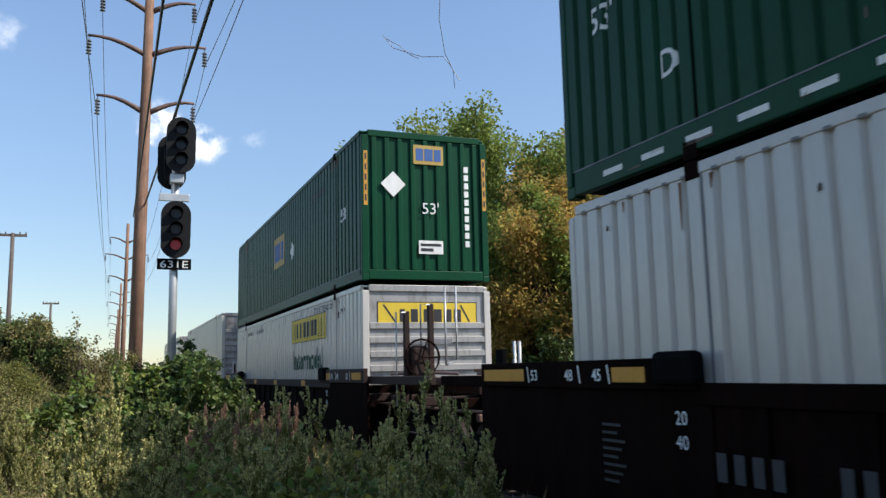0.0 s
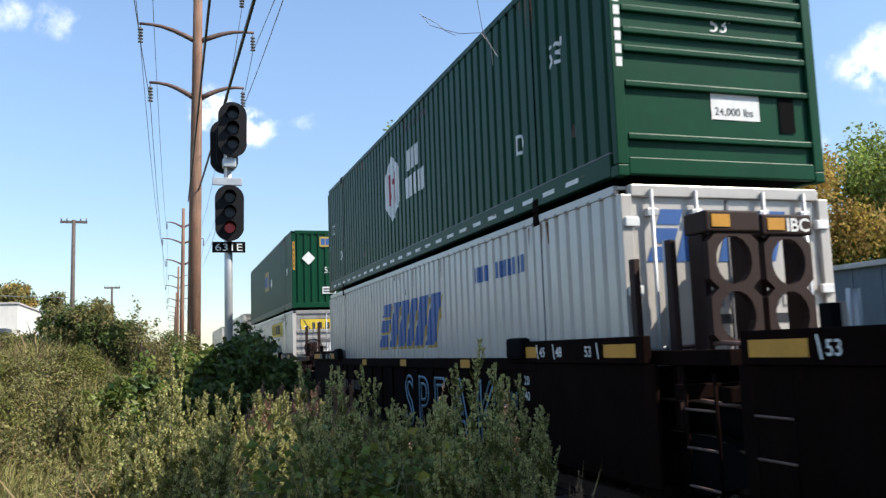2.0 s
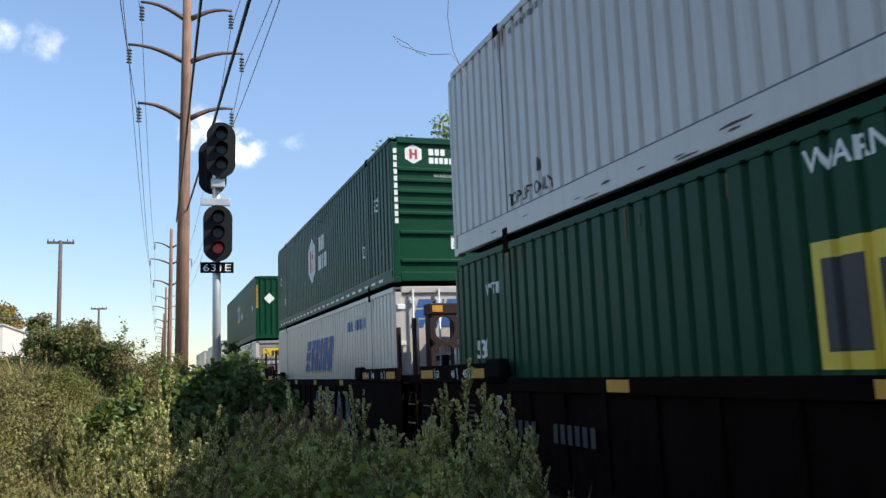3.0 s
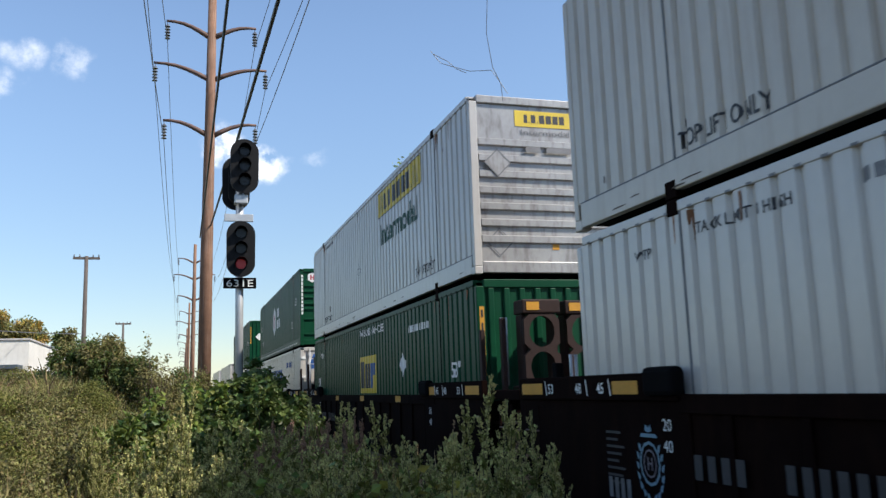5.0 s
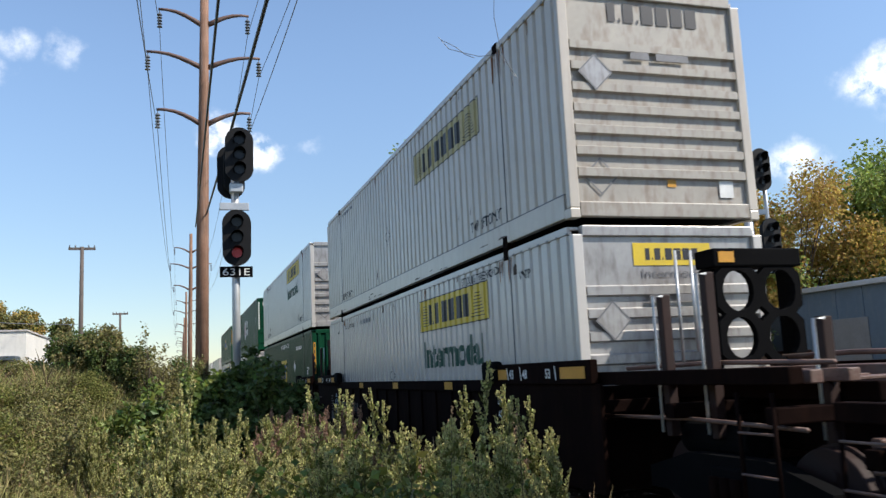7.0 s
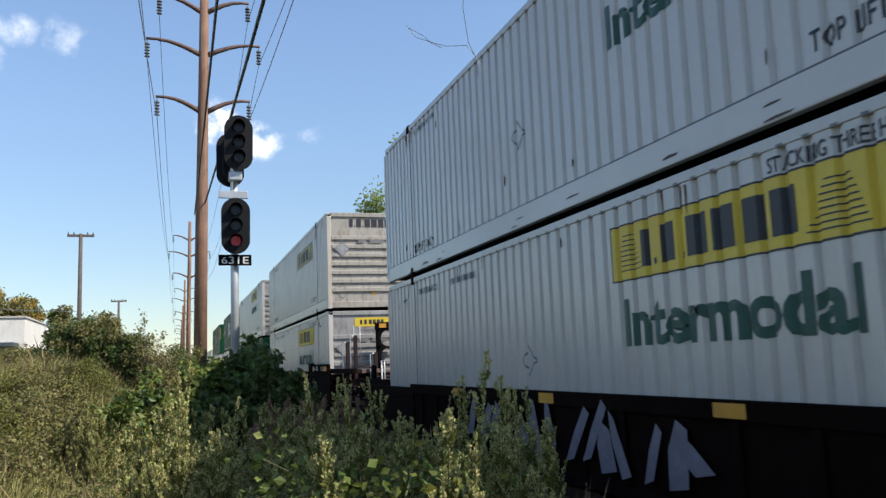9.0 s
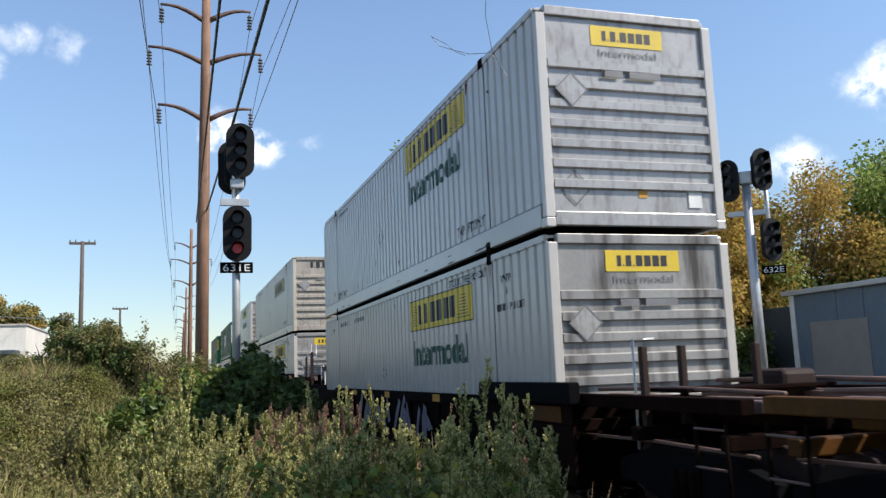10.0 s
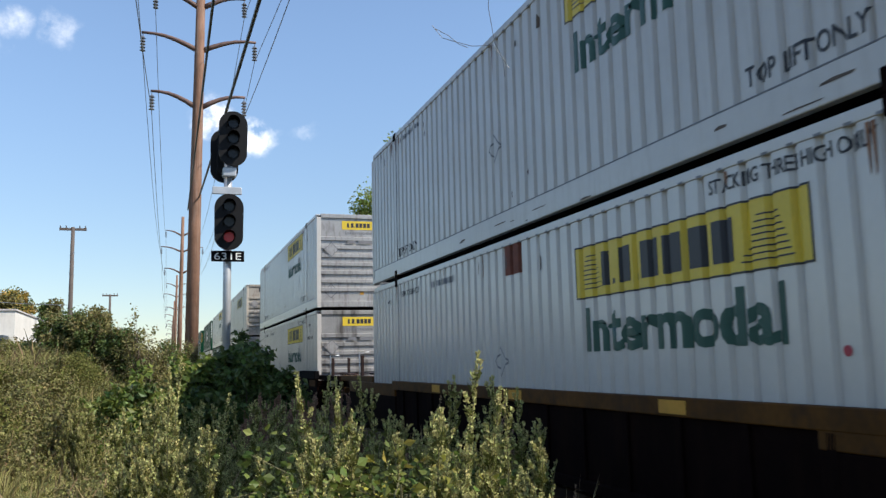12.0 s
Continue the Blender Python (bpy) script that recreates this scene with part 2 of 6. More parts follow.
M = {
    "white": material("white_paint", (0.480, 0.448, 0.415), 0.28, spec=0.9, vary=0.04, scale=1.2, stain=(0.34, 0.29, 0.24), stain_amount=0.30, stain_scale=(2, 2.2, 0.3)),
    "white_clean": material("clean_white_paint", (0.525, 0.492, 0.458), 0.26, spec=0.9, vary=0.03, scale=1.2, stain=(0.45, 0.42, 0.38), stain_amount=0.15),
    "cream": material("aged_cream_paint", (0.515, 0.455, 0.38), 0.30, spec=0.9, vary=0.05, scale=1.0, stain=(0.36, 0.27, 0.19), stain_amount=0.35, stain_scale=(2, 2.2, 0.3)),
    "green": material("green_paint", (0.004, 0.052, 0.024), 0.42, vary=0.10, scale=1.0, stain=(0.010, 0.048, 0.027), stain_amount=0.35, spec=0.13),
    "alu": material("weathered_aluminium", (0.37, 0.355, 0.345), 0.34, metal=0.3, vary=0.08, scale=2.0, stain=(0.10, 0.075, 0.06), stain_amount=0.45, stain_scale=(2.6, 2.6, 0.8)),
    "alu_soot": material("sooty_aluminium", (0.29, 0.28, 0.27), 0.4, metal=0.2, vary=0.10, scale=2.0, stain=(0.045, 0.034, 0.028), stain_amount=0.95, stain_scale=(1.1, 1.1, 0.14)),
    # Brown stains on the cream; base darkened as well, to dim the sunlit end.
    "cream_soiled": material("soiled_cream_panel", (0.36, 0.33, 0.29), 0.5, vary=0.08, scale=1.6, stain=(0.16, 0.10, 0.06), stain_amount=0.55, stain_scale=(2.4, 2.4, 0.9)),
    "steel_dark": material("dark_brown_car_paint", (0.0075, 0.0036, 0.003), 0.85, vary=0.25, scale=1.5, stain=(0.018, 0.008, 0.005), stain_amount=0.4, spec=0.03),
    "steel_brown": material("oxide_brown_car_paint", (0.024, 0.010, 0.008), 0.7, vary=0.2, scale=1.5, stain=(0.02, 0.014, 0.012), stain_amount=0.5, spec=0.3),
    "deck_rust": material("rust_worn_deck_steel", (0.13, 0.072, 0.055), 0.6, vary=0.25, scale=3.0, stain=(0.20, 0.15, 0.12), stain_amount=0.35, stain_scale=(6, 1.2, 2), bump=0.3, bump_scale=40),
    "steel_ochre": material("worn_ochre_car_paint", (0.085, 0.034, 0.005), 0.65, vary=0.25, scale=1.5, stain=(0.035, 0.017, 0.008), stain_amount=0.7, stain_scale=(1.5, 1.5, 1.5), spec=0.15),
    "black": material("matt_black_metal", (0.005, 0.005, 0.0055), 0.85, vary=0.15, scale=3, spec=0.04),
    "rubber": material("black_gap_shadow_rubber", (0.02, 0.02, 0.02), 0.8, vary=0.1),
    "yellow": material("yellow_decal", (0.66, 0.47, 0.03), 0.45, vary=0.06, scale=2, stain=(0.45, 0.35, 0.12), stain_amount=0.2),
    "yellow_faded": material("faded_tan_yellow_decal", (0.44, 0.37, 0.17), 0.55, vary=0.1, scale=2),
    "amber": material("amber_marking_paint", (0.55, 0.26, 0.02), 0.5, vary=0.1, scale=3),
    "ink": material("black_decal", (0.02, 0.02, 0.025), 0.5, vary=0.08),
    "ink_grey": material("faded_grey_decal", (0.16, 0.16, 0.17), 0.55, vary=0.15),
    "letter_green": material("dark_green_decal", (0.006, 0.062, 0.042), 0.5, vary=0.08),
    "blue": material("blue_decal", (0.025, 0.095, 0.30), 0.5, vary=0.08),
    "gold": material("gold_shadow_decal", (0.42, 0.28, 0.06), 0.5, vary=0.1),
    "red": material("red_decal", (0.40, 0.03, 0.05), 0.5, vary=0.1),
    "rust": material("rust_patch", (0.16, 0.045, 0.025), 0.8, vary=0.2, scale=8),
    "white_mark": material("white_marking", (0.72, 0.72, 0.70), 0.5, vary=0.1, scale=5),
    "grey_mark": material("faded_white_marking", (0.036, 0.034, 0.036), 0.6, vary=0.2, scale=5),
    "worn_mark": material("worn_white_marking", (0.13, 0.13, 0.135), 0.6, vary=0.3, scale=9),
    "spray": material("pale_blue_spray_paint", (0.16, 0.27, 0.34), 0.6, vary=0.15, scale=6),
    "spray_white": material("pale_lilac_spray_paint", (0.17, 0.15, 0.18), 0.6, vary=0.2, scale=5),
    "grime": material("dark_grime", (0.10, 0.075, 0.06), 0.8, vary=0.3, scale=9),
    "rust_streak": material("rust_streak", (0.22, 0.10, 0.05), 0.85, vary=0.3, scale=9),
    "galv": material("galvanised_steel", (0.48, 0.49, 0.50), 0.45, metal=0.5, vary=0.08, scale=4),
    "signal": material("signal_black_enamel", (0.007, 0.007, 0.008), 0.6, vary=0.1, scale=6, spec=0.2),
    "lens_dark": material("unlit_signal_lens", (0.008, 0.008, 0.010), 0.25, vary=0.05, scale=6, spec=0.3),
    "lens_red": material("lit_red_signal_lens", (0.30, 0.008, 0.010), 0.3, vary=0.05, emission=0.14),
    "pole": material("treated_pole_wood", (0.20, 0.105, 0.065), 0.85, vary=0.18, scale=1.5, bump=0.5, bump_scale=35, stain=(0.34, 0.25, 0.2), stain_amount=0.5, stain_scale=(5, 5, 0.2)),
    "pole_grey": material("weathered_pole_wood", (0.10, 0.08, 0.07), 0.85, vary=0.15, scale=1.5),
    "arm": material("rusty_crossarm_steel", (0.13, 0.075, 0.06), 0.65, vary=0.15, scale=4),
    "insulator": material("grey_porcelain", (0.12, 0.13, 0.15), 0.25, vary=0.05),
    "wire": material("weathered_wire", (0.12, 0.13, 0.15), 0.5, vary=0.05),
    "cable": material("black_cable_sheath", (0.014, 0.013, 0.015), 0.5, vary=0.05),
    "rail": material("rail_steel", (0.20, 0.14, 0.11), 0.45, metal=0.6, vary=0.15, scale=4),
    "tie": material("creosoted_tie", (0.075, 0.055, 0.042), 0.9, vary=0.25, scale=6, bump=0.4),
    "ballast": material("ballast_stone", (0.26, 0.24, 0.22), 0.9, vary=0.25, scale=9, bump=1.0, bump_scale=28, island=0.35),
    "soil": material("dry_soil", (0.06, 0.056, 0.03), 0.95, vary=0.3, scale=0.7, bump=0.6, bump_scale=9),
    "grass": material("meadow_grass", (0.275, 0.258, 0.095), 0.7, vary=0.3, scale=0.45, island=0.45, translucent=0.3, spec=0.2),
    "straw": material("dry_straw", (0.30, 0.23, 0.115), 0.8, vary=0.2, scale=0.8, island=0.35, translucent=0.3, spec=0.2),
    "russet": material("russet_dock_seed", (0.22, 0.14, 0.09), 0.8, vary=0.2, scale=0.8, island=0.4, translucent=0.2, spec=0.2),
    "pink_straw": material("rosy_dry_grass", (0.36, 0.25, 0.17), 0.8, vary=0.2, scale=0.8, island=0.35, translucent=0.3, spec=0.2),
    "leaf_weed": material("mugwort_leaf", (0.15, 0.16, 0.044), 0.7, vary=0.2, scale=1.2, island=0.35, translucent=0.35, spec=0.12),
    "seed_weed": material("mugwort_seed_head", (0.43, 0.42, 0.16), 0.8, vary=0.15, scale=2, island=0.4, translucent=0.25, spec=0.2),
    "seed_brown": material("dry_brown_plume", (0.36, 0.25, 0.155), 0.85, vary=0.15, scale=2, island=0.4, translucent=0.25, spec=0.2),
    "rosy_plume": material("rosy_seed_plume", (0.30, 0.185, 0.125), 0.85, vary=0.15, scale=2, island=0.4, translucent=0.25, spec=0.2),
    "stem": material("weed_stem", (0.12, 0.11, 0.05), 0.8, vary=0.2, scale=5),
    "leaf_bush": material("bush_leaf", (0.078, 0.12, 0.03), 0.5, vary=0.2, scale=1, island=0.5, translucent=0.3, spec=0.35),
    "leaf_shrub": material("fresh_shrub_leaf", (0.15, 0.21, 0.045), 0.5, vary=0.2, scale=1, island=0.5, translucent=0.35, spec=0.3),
    "leaf_olive": material("olive_bush_leaf", (0.185, 0.178, 0.06), 0.55, vary=0.2, scale=1, island=0.5, translucent=0.3, spec=0.3),
    "leaf_vine": material("vine_leaf", (0.11, 0.15, 0.028), 0.55, vary=0.15, scale=3, island=0.5, translucent=0.4, spec=0.4),
    "leaf_gold": material("yellowed_vine_leaf", (0.34, 0.31, 0.06), 0.6, vary=0.15, scale=3, island=0.3, translucent=0.4, spec=0.3),
    "leaf_tree": material("tree_leaf", (0.20, 0.265, 0.06), 0.55, vary=0.2, scale=0.5, island=0.45, translucent=0.45, spec=0.3),
    "leaf_autumn": material("browning_tree_leaf", (0.44, 0.33, 0.085), 0.6, vary=0.25, scale=0.5, island=0.4, translucent=0.5, spec=0.3),
    "bark": material("bark", (0.10, 0.075, 0.055), 0.9, vary=0.2, scale=4, bump=0.6, bump_scale=20),
    "stucco": material("pale_building_wall", (0.70, 0.66, 0.60), 0.8, vary=0.06, scale=0.6, stain=(0.5, 0.45, 0.4), stain_amount=0.3),
    "roofing": material("light_roof_sheet", (0.46, 0.42, 0.40), 0.7, vary=0.08, scale=0.5),
    "shed": material("slate_blue_siding", (0.11, 0.16, 0.21), 0.55, vary=0.08, scale=0.8, stain=(0.2, 0.22, 0.24), stain_amount=0.3),
    "shed_dark": material("dark_slate_siding", (0.06, 0.08, 0.10), 0.6, vary=0.08, scale=0.8),
    "board": material("grey_board", (0.24, 0.235, 0.23), 0.7, vary=0.08, scale=1.5),
    "glass": material("dim_window_glass", (0.03, 0.035, 0.045), 0.08, vary=0.02),
}

# ---- mesh helpers ----


def link_mesh(name, verts, faces, mat, parent=None, label="", smooth=False):
    me = bpy.data.meshes.new(name)
    me.from_pydata(verts, [], faces)
    me.materials.append(mat)
    if smooth:
        me.polygons.foreach_set("use_smooth", [True] * len(me.polygons))
    me.update()
    ob = new(name, me)
    if parent:
        ob.parent = parent
    return tagged(ob, label)


def part(name, bm, mat, parent=None, label="", smooth=False):
    """Links a bmesh as one mesh object under a thing or a part."""
    me = bpy.data.meshes.new(name)
    bmesh.ops.recalc_face_normals(bm, faces=bm.faces)
    bm.to_mesh(me)
    bm.free()
    me.materials.append(mat)
    if smooth:
        me.polygons.foreach_set("use_smooth", [True] * len(me.polygons))
    ob = new(name, me)
    if parent:
        ob.parent = parent
    return tagged(ob, label)


def thing(name, m, label, category, group="", kind=""):
    ob = new(name)
    ob.matrix_world = m
    ob.empty_display_size = 0.2
    return tagged(ob, label, category, group, kind)


def box(bm, x0, x1, y0, y1, z0, z1, bevel=0.0):
    """Adds a box, with its edges rounded by bevel."""
    r = bmesh.ops.create_cube(bm, size=1.0, matrix=Matrix.LocRotScale(((x0 + x1) / 2, (y0 + y1) / 2, (z0 + z1) / 2), None,
                                                                        (abs(x1 - x0), abs(y1 - y0), abs(z1 - z0))))
    if bevel:
        edges = list({e for v in r["verts"] for e in v.link_edges})
        bmesh.ops.bevel(bm, geom=edges, offset=bevel, segments=2, affect="EDGES", profile=0.5)
    return bm


def boxed(x0, x1, y0, y1, z0, z1, bevel=0.0):
    return box(bmesh.new(), x0, x1, y0, y1, z0, z1, bevel)


def tube(bm, points, radius, sides=8, closed=True):
    """Adds a tube along points; radius is a number or one for each point."""
    pts = [Vector(p) for p in points]
    rad = radius if hasattr(radius, "__len__") else [radius] * len(pts)
    rings = []
    for i, p in enumerate(pts):
        d = (pts[min(i + 1, len(pts) - 1)] - pts[max(i - 1, 0)]).normalized()
        up = Vector((0, 0, 1)) if abs(d.z) < 0.9 else Vector((1, 0, 0))
        a = d.cross(up).normalized()
        b = d.cross(a)
        rings.append([bm.verts.new(p + (a * math.cos(2 * math.pi * k / sides) + b * math.sin(2 * math.pi * k / sides)) * rad[i]) for k in range(sides)])
    for r0, r1 in zip(rings, rings[1:]):
        for k in range(sides):
            bm.faces.new((r0[k], r0[(k + 1) % sides], r1[(k + 1) % sides], r1[k]))
    if closed:
        bm.faces.new(rings[0][::-1])
        bm.faces.new(rings[-1])
    return bm


def disc(bm, centre, axis, radius, depth, sides=24, bevel=0.0):
    """Adds a short cylinder about an axis vector."""
    q = Vector((0, 0, 1)).rotation_difference(Vector(axis)).to_matrix().to_4x4()
    r = bmesh.ops.create_cone(bm, cap_ends=True, segments=sides, radius1=radius, radius2=radius, depth=depth, matrix=Matrix.Translation(centre) @ q)
    if bevel:
        edges = [e for e in {e for v in r["verts"] for e in v.link_edges} if len(e.link_faces) == 2 and any(len(f.verts) > 4 for f in e.link_faces)]
        bmesh.ops.bevel(bm, geom=edges, offset=bevel, segments=2, affect="EDGES", profile=0.5)
    return bm


def flat_text(words, height, bold=0.0):
    """A flat mesh of words in the built-in font, lower left at 0, 0, capitals of that height, in its own x and y."""
    cu = bpy.data.curves.new("lettering", "FONT")
    cu.body = words
    cu.size = height / 0.7
    cu.resolution_u = 3
    cu.offset = bold * height
    ob = bpy.data.objects.new("lettering", cu)
    scene.collection.objects.link(ob)
    me = bpy.data.meshes.new_from_object(ob.evaluated_get(bpy.context.evaluated_depsgraph_get()))
    bpy.data.objects.remove(ob)
    bm = bmesh.new()
    bm.from_mesh(me)
    bpy.data.meshes.remove(me)
    return bm


def flat_shapes(shapes):
    """Flat polygons given as corner lists in x and y."""
    bm = bmesh.new()
    for s in shapes:
        bm.faces.new([bm.verts.new((*p, 0)) for p in s])
    return bm


def rect(x0, y0, x1, y1):
    return [(x0, y0), (x1, y0), (x1, y1), (x0, y1)]


def fit_width(bm, width):
    xs = [v.co.x for v in bm.verts]
    k = width / (max(xs) - min(xs))
    x0 = min(xs)
    for v in bm.verts:
        v.co.x = (v.co.x - x0) * k
    return bm

# ---- the train ----
LENGTH, WIDE, TALL = 16.15, 2.59, 2.896
TRACK_X = 5.635
LOW_Z, UP_Z = 0.354, 3.33
PITCH, DEEP = 0.278, 0.042
POSTS = (1.98, 14.10)
FRONTS = {"a": 31.11, "b": 7.42, "c": -12.18, "d": -31.79, "e": -55.25, "f": -78.67}


def rolled(t):
    """Metres that the train has rolled by t seconds; it slows a very little at the end."""
    u = (t - 6) / 6
    return 8.0813 * t - 0.207 * u ** 2 - 0.103 * u ** 3 + 0.085 * u ** 4


HALF = WIDE / 2
JOINED = ("emblem", "emblem_shadow", "emblem_core", "faded_marking", "caution_mark", "scroll_ornament", "number_bar", "reflector_strip", "side_lettering", "end_lettering", "weight_lettering", "weight_print", "word_decal", "name_block", "owner_marking", "data_print", "sign_lettering")


def rib_breaks(s0, s1):
    """Places along the side where the corrugation turns, with the depth there."""
    rows = []
    n = max(1, round((s1 - s0) / PITCH))
    p = (s1 - s0) / n
    for i in range(n):
        a = s0 + i * p
        rows += [(a, 0.0), (a + 0.62 * p, 0.0), (a + 0.72 * p, DEEP), (a + 0.90 * p, DEEP)]
    return rows + [(s1, 0.0)]


SIDE_ROWS = [r for a, b in ((0.09, POSTS[0] - 0.05), (POSTS[0] + 0.05, POSTS[1] - 0.05), (POSTS[1] + 0.05, LENGTH - 0.09)) for r in rib_breaks(a, b)]
SIDE_S = np.array([r[0] for r in SIDE_ROWS])
SIDE_D = np.array([r[1] for r in SIDE_ROWS])


def side_depth(s):
    return float(np.interp(s, SIDE_S, SIDE_D))


def side_mesh(sign, rail_low, rail_high):
    """One corrugated side wall as a mesh with its thickness."""
    bm = bmesh.new()
    cols = []
    for s, d in SIDE_ROWS:
        x = sign * (HALF - 0.012 - d)
        cols.append([bm.verts.new((x, -s, rail_low)), bm.verts.new((x, -s, TALL - rail_high))])
    for a, b in zip(cols, cols[1:]):
        bm.faces.new((a[0], b[0], b[1], a[1]))
    return bm


def side_decal(name, bm, s0, z0, mat, parent, label="", offset=0.004, low=0.0):
    """Lays flat shapes on the near side, following the corrugation."""
    lo, hi = min(v.co.x for v in bm.verts) + s0, max(v.co.x for v in bm.verts) + s0
    for s, _ in SIDE_ROWS:
        if lo < s < hi:
            bmesh.ops.bisect_plane(bm, geom=bm.verts[:] + bm.edges[:] + bm.faces[:], plane_co=(s - s0, 0, 0), plane_no=(1, 0, 0))
    for v in bm.verts:
        s = s0 + v.co.x
        z = z0 + v.co.y
        d = side_depth(s) if z > low else 0.0
        v.co = (-(HALF - 0.012 - d) - offset, -s, z)
    ob = part(name, bm, mat, parent, label)
    return tagged(ob, kind="stuff") if name in JOINED else ob


def end_decal(name, bm, x0, z0, mat, parent, label="", offset=0.012):
    """Lays flat shapes on the rear end."""
    for v in bm.verts:
        v.co = (x0 + v.co.x, -LENGTH - offset, z0 + v.co.y)
    ob = part(name, bm, mat, parent, label)
    return tagged(ob, kind="stuff") if name in JOINED else ob


def blocks(widths, height, gap, slant=0.0):
    """A row of plain upright blocks in place of a lettered name."""
    x, out = 0.0, []
    for w in widths:
        if w > 0:
            out.append([(x, 0), (x + w, 0), (x + w + slant, height), (x + slant, height)])
        x += abs(w) + gap
    return out


def diamond(w):
    return [(0, w / 2), (w / 2, 0), (w, w / 2), (w / 2, w)]


def ring(w, t):
    """An outlined diamond as four strips."""
    c = w / 2
    out = []
    for k in range(4):
        a, b = math.pi / 2 * k, math.pi / 2 * (k + 1)
        p = [(c + math.cos(q) * r, c + math.sin(q) * r) for q, r in ((a, c), (b, c), (b, c - t), (a, c - t))]
        out.append(p)
    return out


def container(front, z, paint, label, end="ribs", end_paint="alu", rail=0.24, near_front=LENGTH):
    """A 53-foot corrugated box: four corner posts, rails, walls, roof, lift posts, castings and rear end."""
    t = thing("freight_container", pose(TRACK_X, front, z), label, "container", "containers on the train")
    p = M[paint]
    part("side_wall", side_mesh(-1, rail, 0.10), p, t)
    part("side_wall", side_mesh(1, rail, 0.10), p, t)
    part("front_wall", boxed(-HALF + 0.1, HALF - 0.1, -0.09, -0.04, 0.16, TALL - 0.1), p, t)
    part("roof", boxed(-HALF + 0.03, HALF - 0.03, -LENGTH + 0.1, -0.1, TALL - 0.05, TALL - 0.012, 0.01), p, t)
    part("floor_pan", boxed(-HALF + 0.05, HALF - 0.05, -LENGTH + 0.1, -0.1, 0.06, 0.16), M["black"], t)
    for sx in (-1, 1):
        a, b = sx * HALF, sx * (HALF - 0.13)
        part("bottom_rail", boxed(a, sx * (HALF - 0.09), -LENGTH + 0.16, -0.16, 0.02, rail, 0.012), p, t)
        part("rail_seam", boxed(sx * (HALF - 0.003), sx * (HALF - 0.05), -LENGTH + 0.16, -0.16, rail + 0.001, rail + 0.013), M["ink_grey"], t, "dark sealed seam")
        part("top_rail", boxed(a, sx * (HALF - 0.07), -LENGTH + 0.14, -0.14, TALL - 0.10, TALL, 0.01), p, t)
        for y0, y1 in ((-0.10, 0.0), (-LENGTH, -LENGTH + 0.10)):
            part("corner_post", boxed(a, b, y0, y1, 0.12, TALL - 0.11, 0.012), p, t)
            part("corner_casting", boxed(a, b, y0 - (0.06 if y0 > -1 else 0), y1 + (0.06 if y0 < -1 else 0), 0.0, 0.12, 0.012), p, t)
        for s in POSTS:
            part("lift_post", boxed(sx * (HALF - 0.006), sx * (HALF - 0.07), -s - 0.08, -s + 0.08, 0.10, TALL - 0.1, 0.008), p, t)
            part("post_seam", boxed(sx * (HALF - 0.004), sx * (HALF - 0.05), -s - 0.112, -s - 0.086, rail, TALL - 0.1), M["black" if paint == "green" else "ink_grey"], t, "dark sealed seam")
            part("lift_casting", boxed(sx * (HALF + 0.006), sx * (HALF - 0.12), -s - 0.09, -s + 0.09, TALL - 0.13, TALL + 0.02, 0.01), M["steel_dark"], t, "dark steel casting")
            part("lock_foot", boxed(sx * (HALF + 0.004), sx * (HALF - 0.12), -s - 0.09, -s + 0.09, -0.05, 0.12, 0.01), M["steel_dark"], t, "dark steel casting")
    # Flat dark dashes paint the shade where the grooves meet the top rail.
    shade_dashes = [rect(s + 0.012, 0, s + 0.085, 0.022) for (s, d), (s2, d2) in zip(SIDE_ROWS, SIDE_ROWS[1:]) if d == 0 and d2 > 0]
    shade_dash = flat_shapes(shade_dashes)
    for v in shade_dash.verts:
        v.co = (-HALF - 0.002, -v.co.x, TALL - 0.099 + v.co.y)
    tagged(part("groove_end", shade_dash, M["ink_grey" if "white" in paint or paint == "cream" else "black"], t, "dark groove ends under the top rail"), kind="stuff")
    ep = M[end_paint]
    y = -LENGTH
    part("end_sill", boxed(-HALF + 0.13, HALF - 0.13, y + 0.004, y + 0.10, 0.02, 0.20, 0.012), ep, t)
    part("end_header", boxed(-HALF + 0.13, HALF - 0.13, y + 0.004, y + 0.10, TALL - 0.13, TALL - 0.002, 0.012), ep, t)
    part("end_panel", boxed(-HALF + 0.13, HALF - 0.13, y + 0.05, y + 0.09, 0.20, TALL - 0.13), ep, t)
    if end == "ribs":
        for i in range(7):
            zz = 0.56 + i * 0.262
            bm = bmesh.new()
            vs = [bm.verts.new((sx * (HALF - 0.14), y + yy, zz + dz)) for sx in (-1, 1) for yy, dz in ((0.05, -0.075), (0.0, -0.055), (0.0, 0.042), (0.05, 0.062))]
            for k in range(3):
                bm.faces.new((vs[k], vs[k + 1], vs[5 + k], vs[4 + k]))
            bm.faces.new(vs[:4])
            bm.faces.new(vs[4:])
            part("end_rib", bm, ep, t)
    elif end == "upright":
        for i in range(9):
            xx = -HALF + 0.25 + i * (WIDE - 0.5) / 8
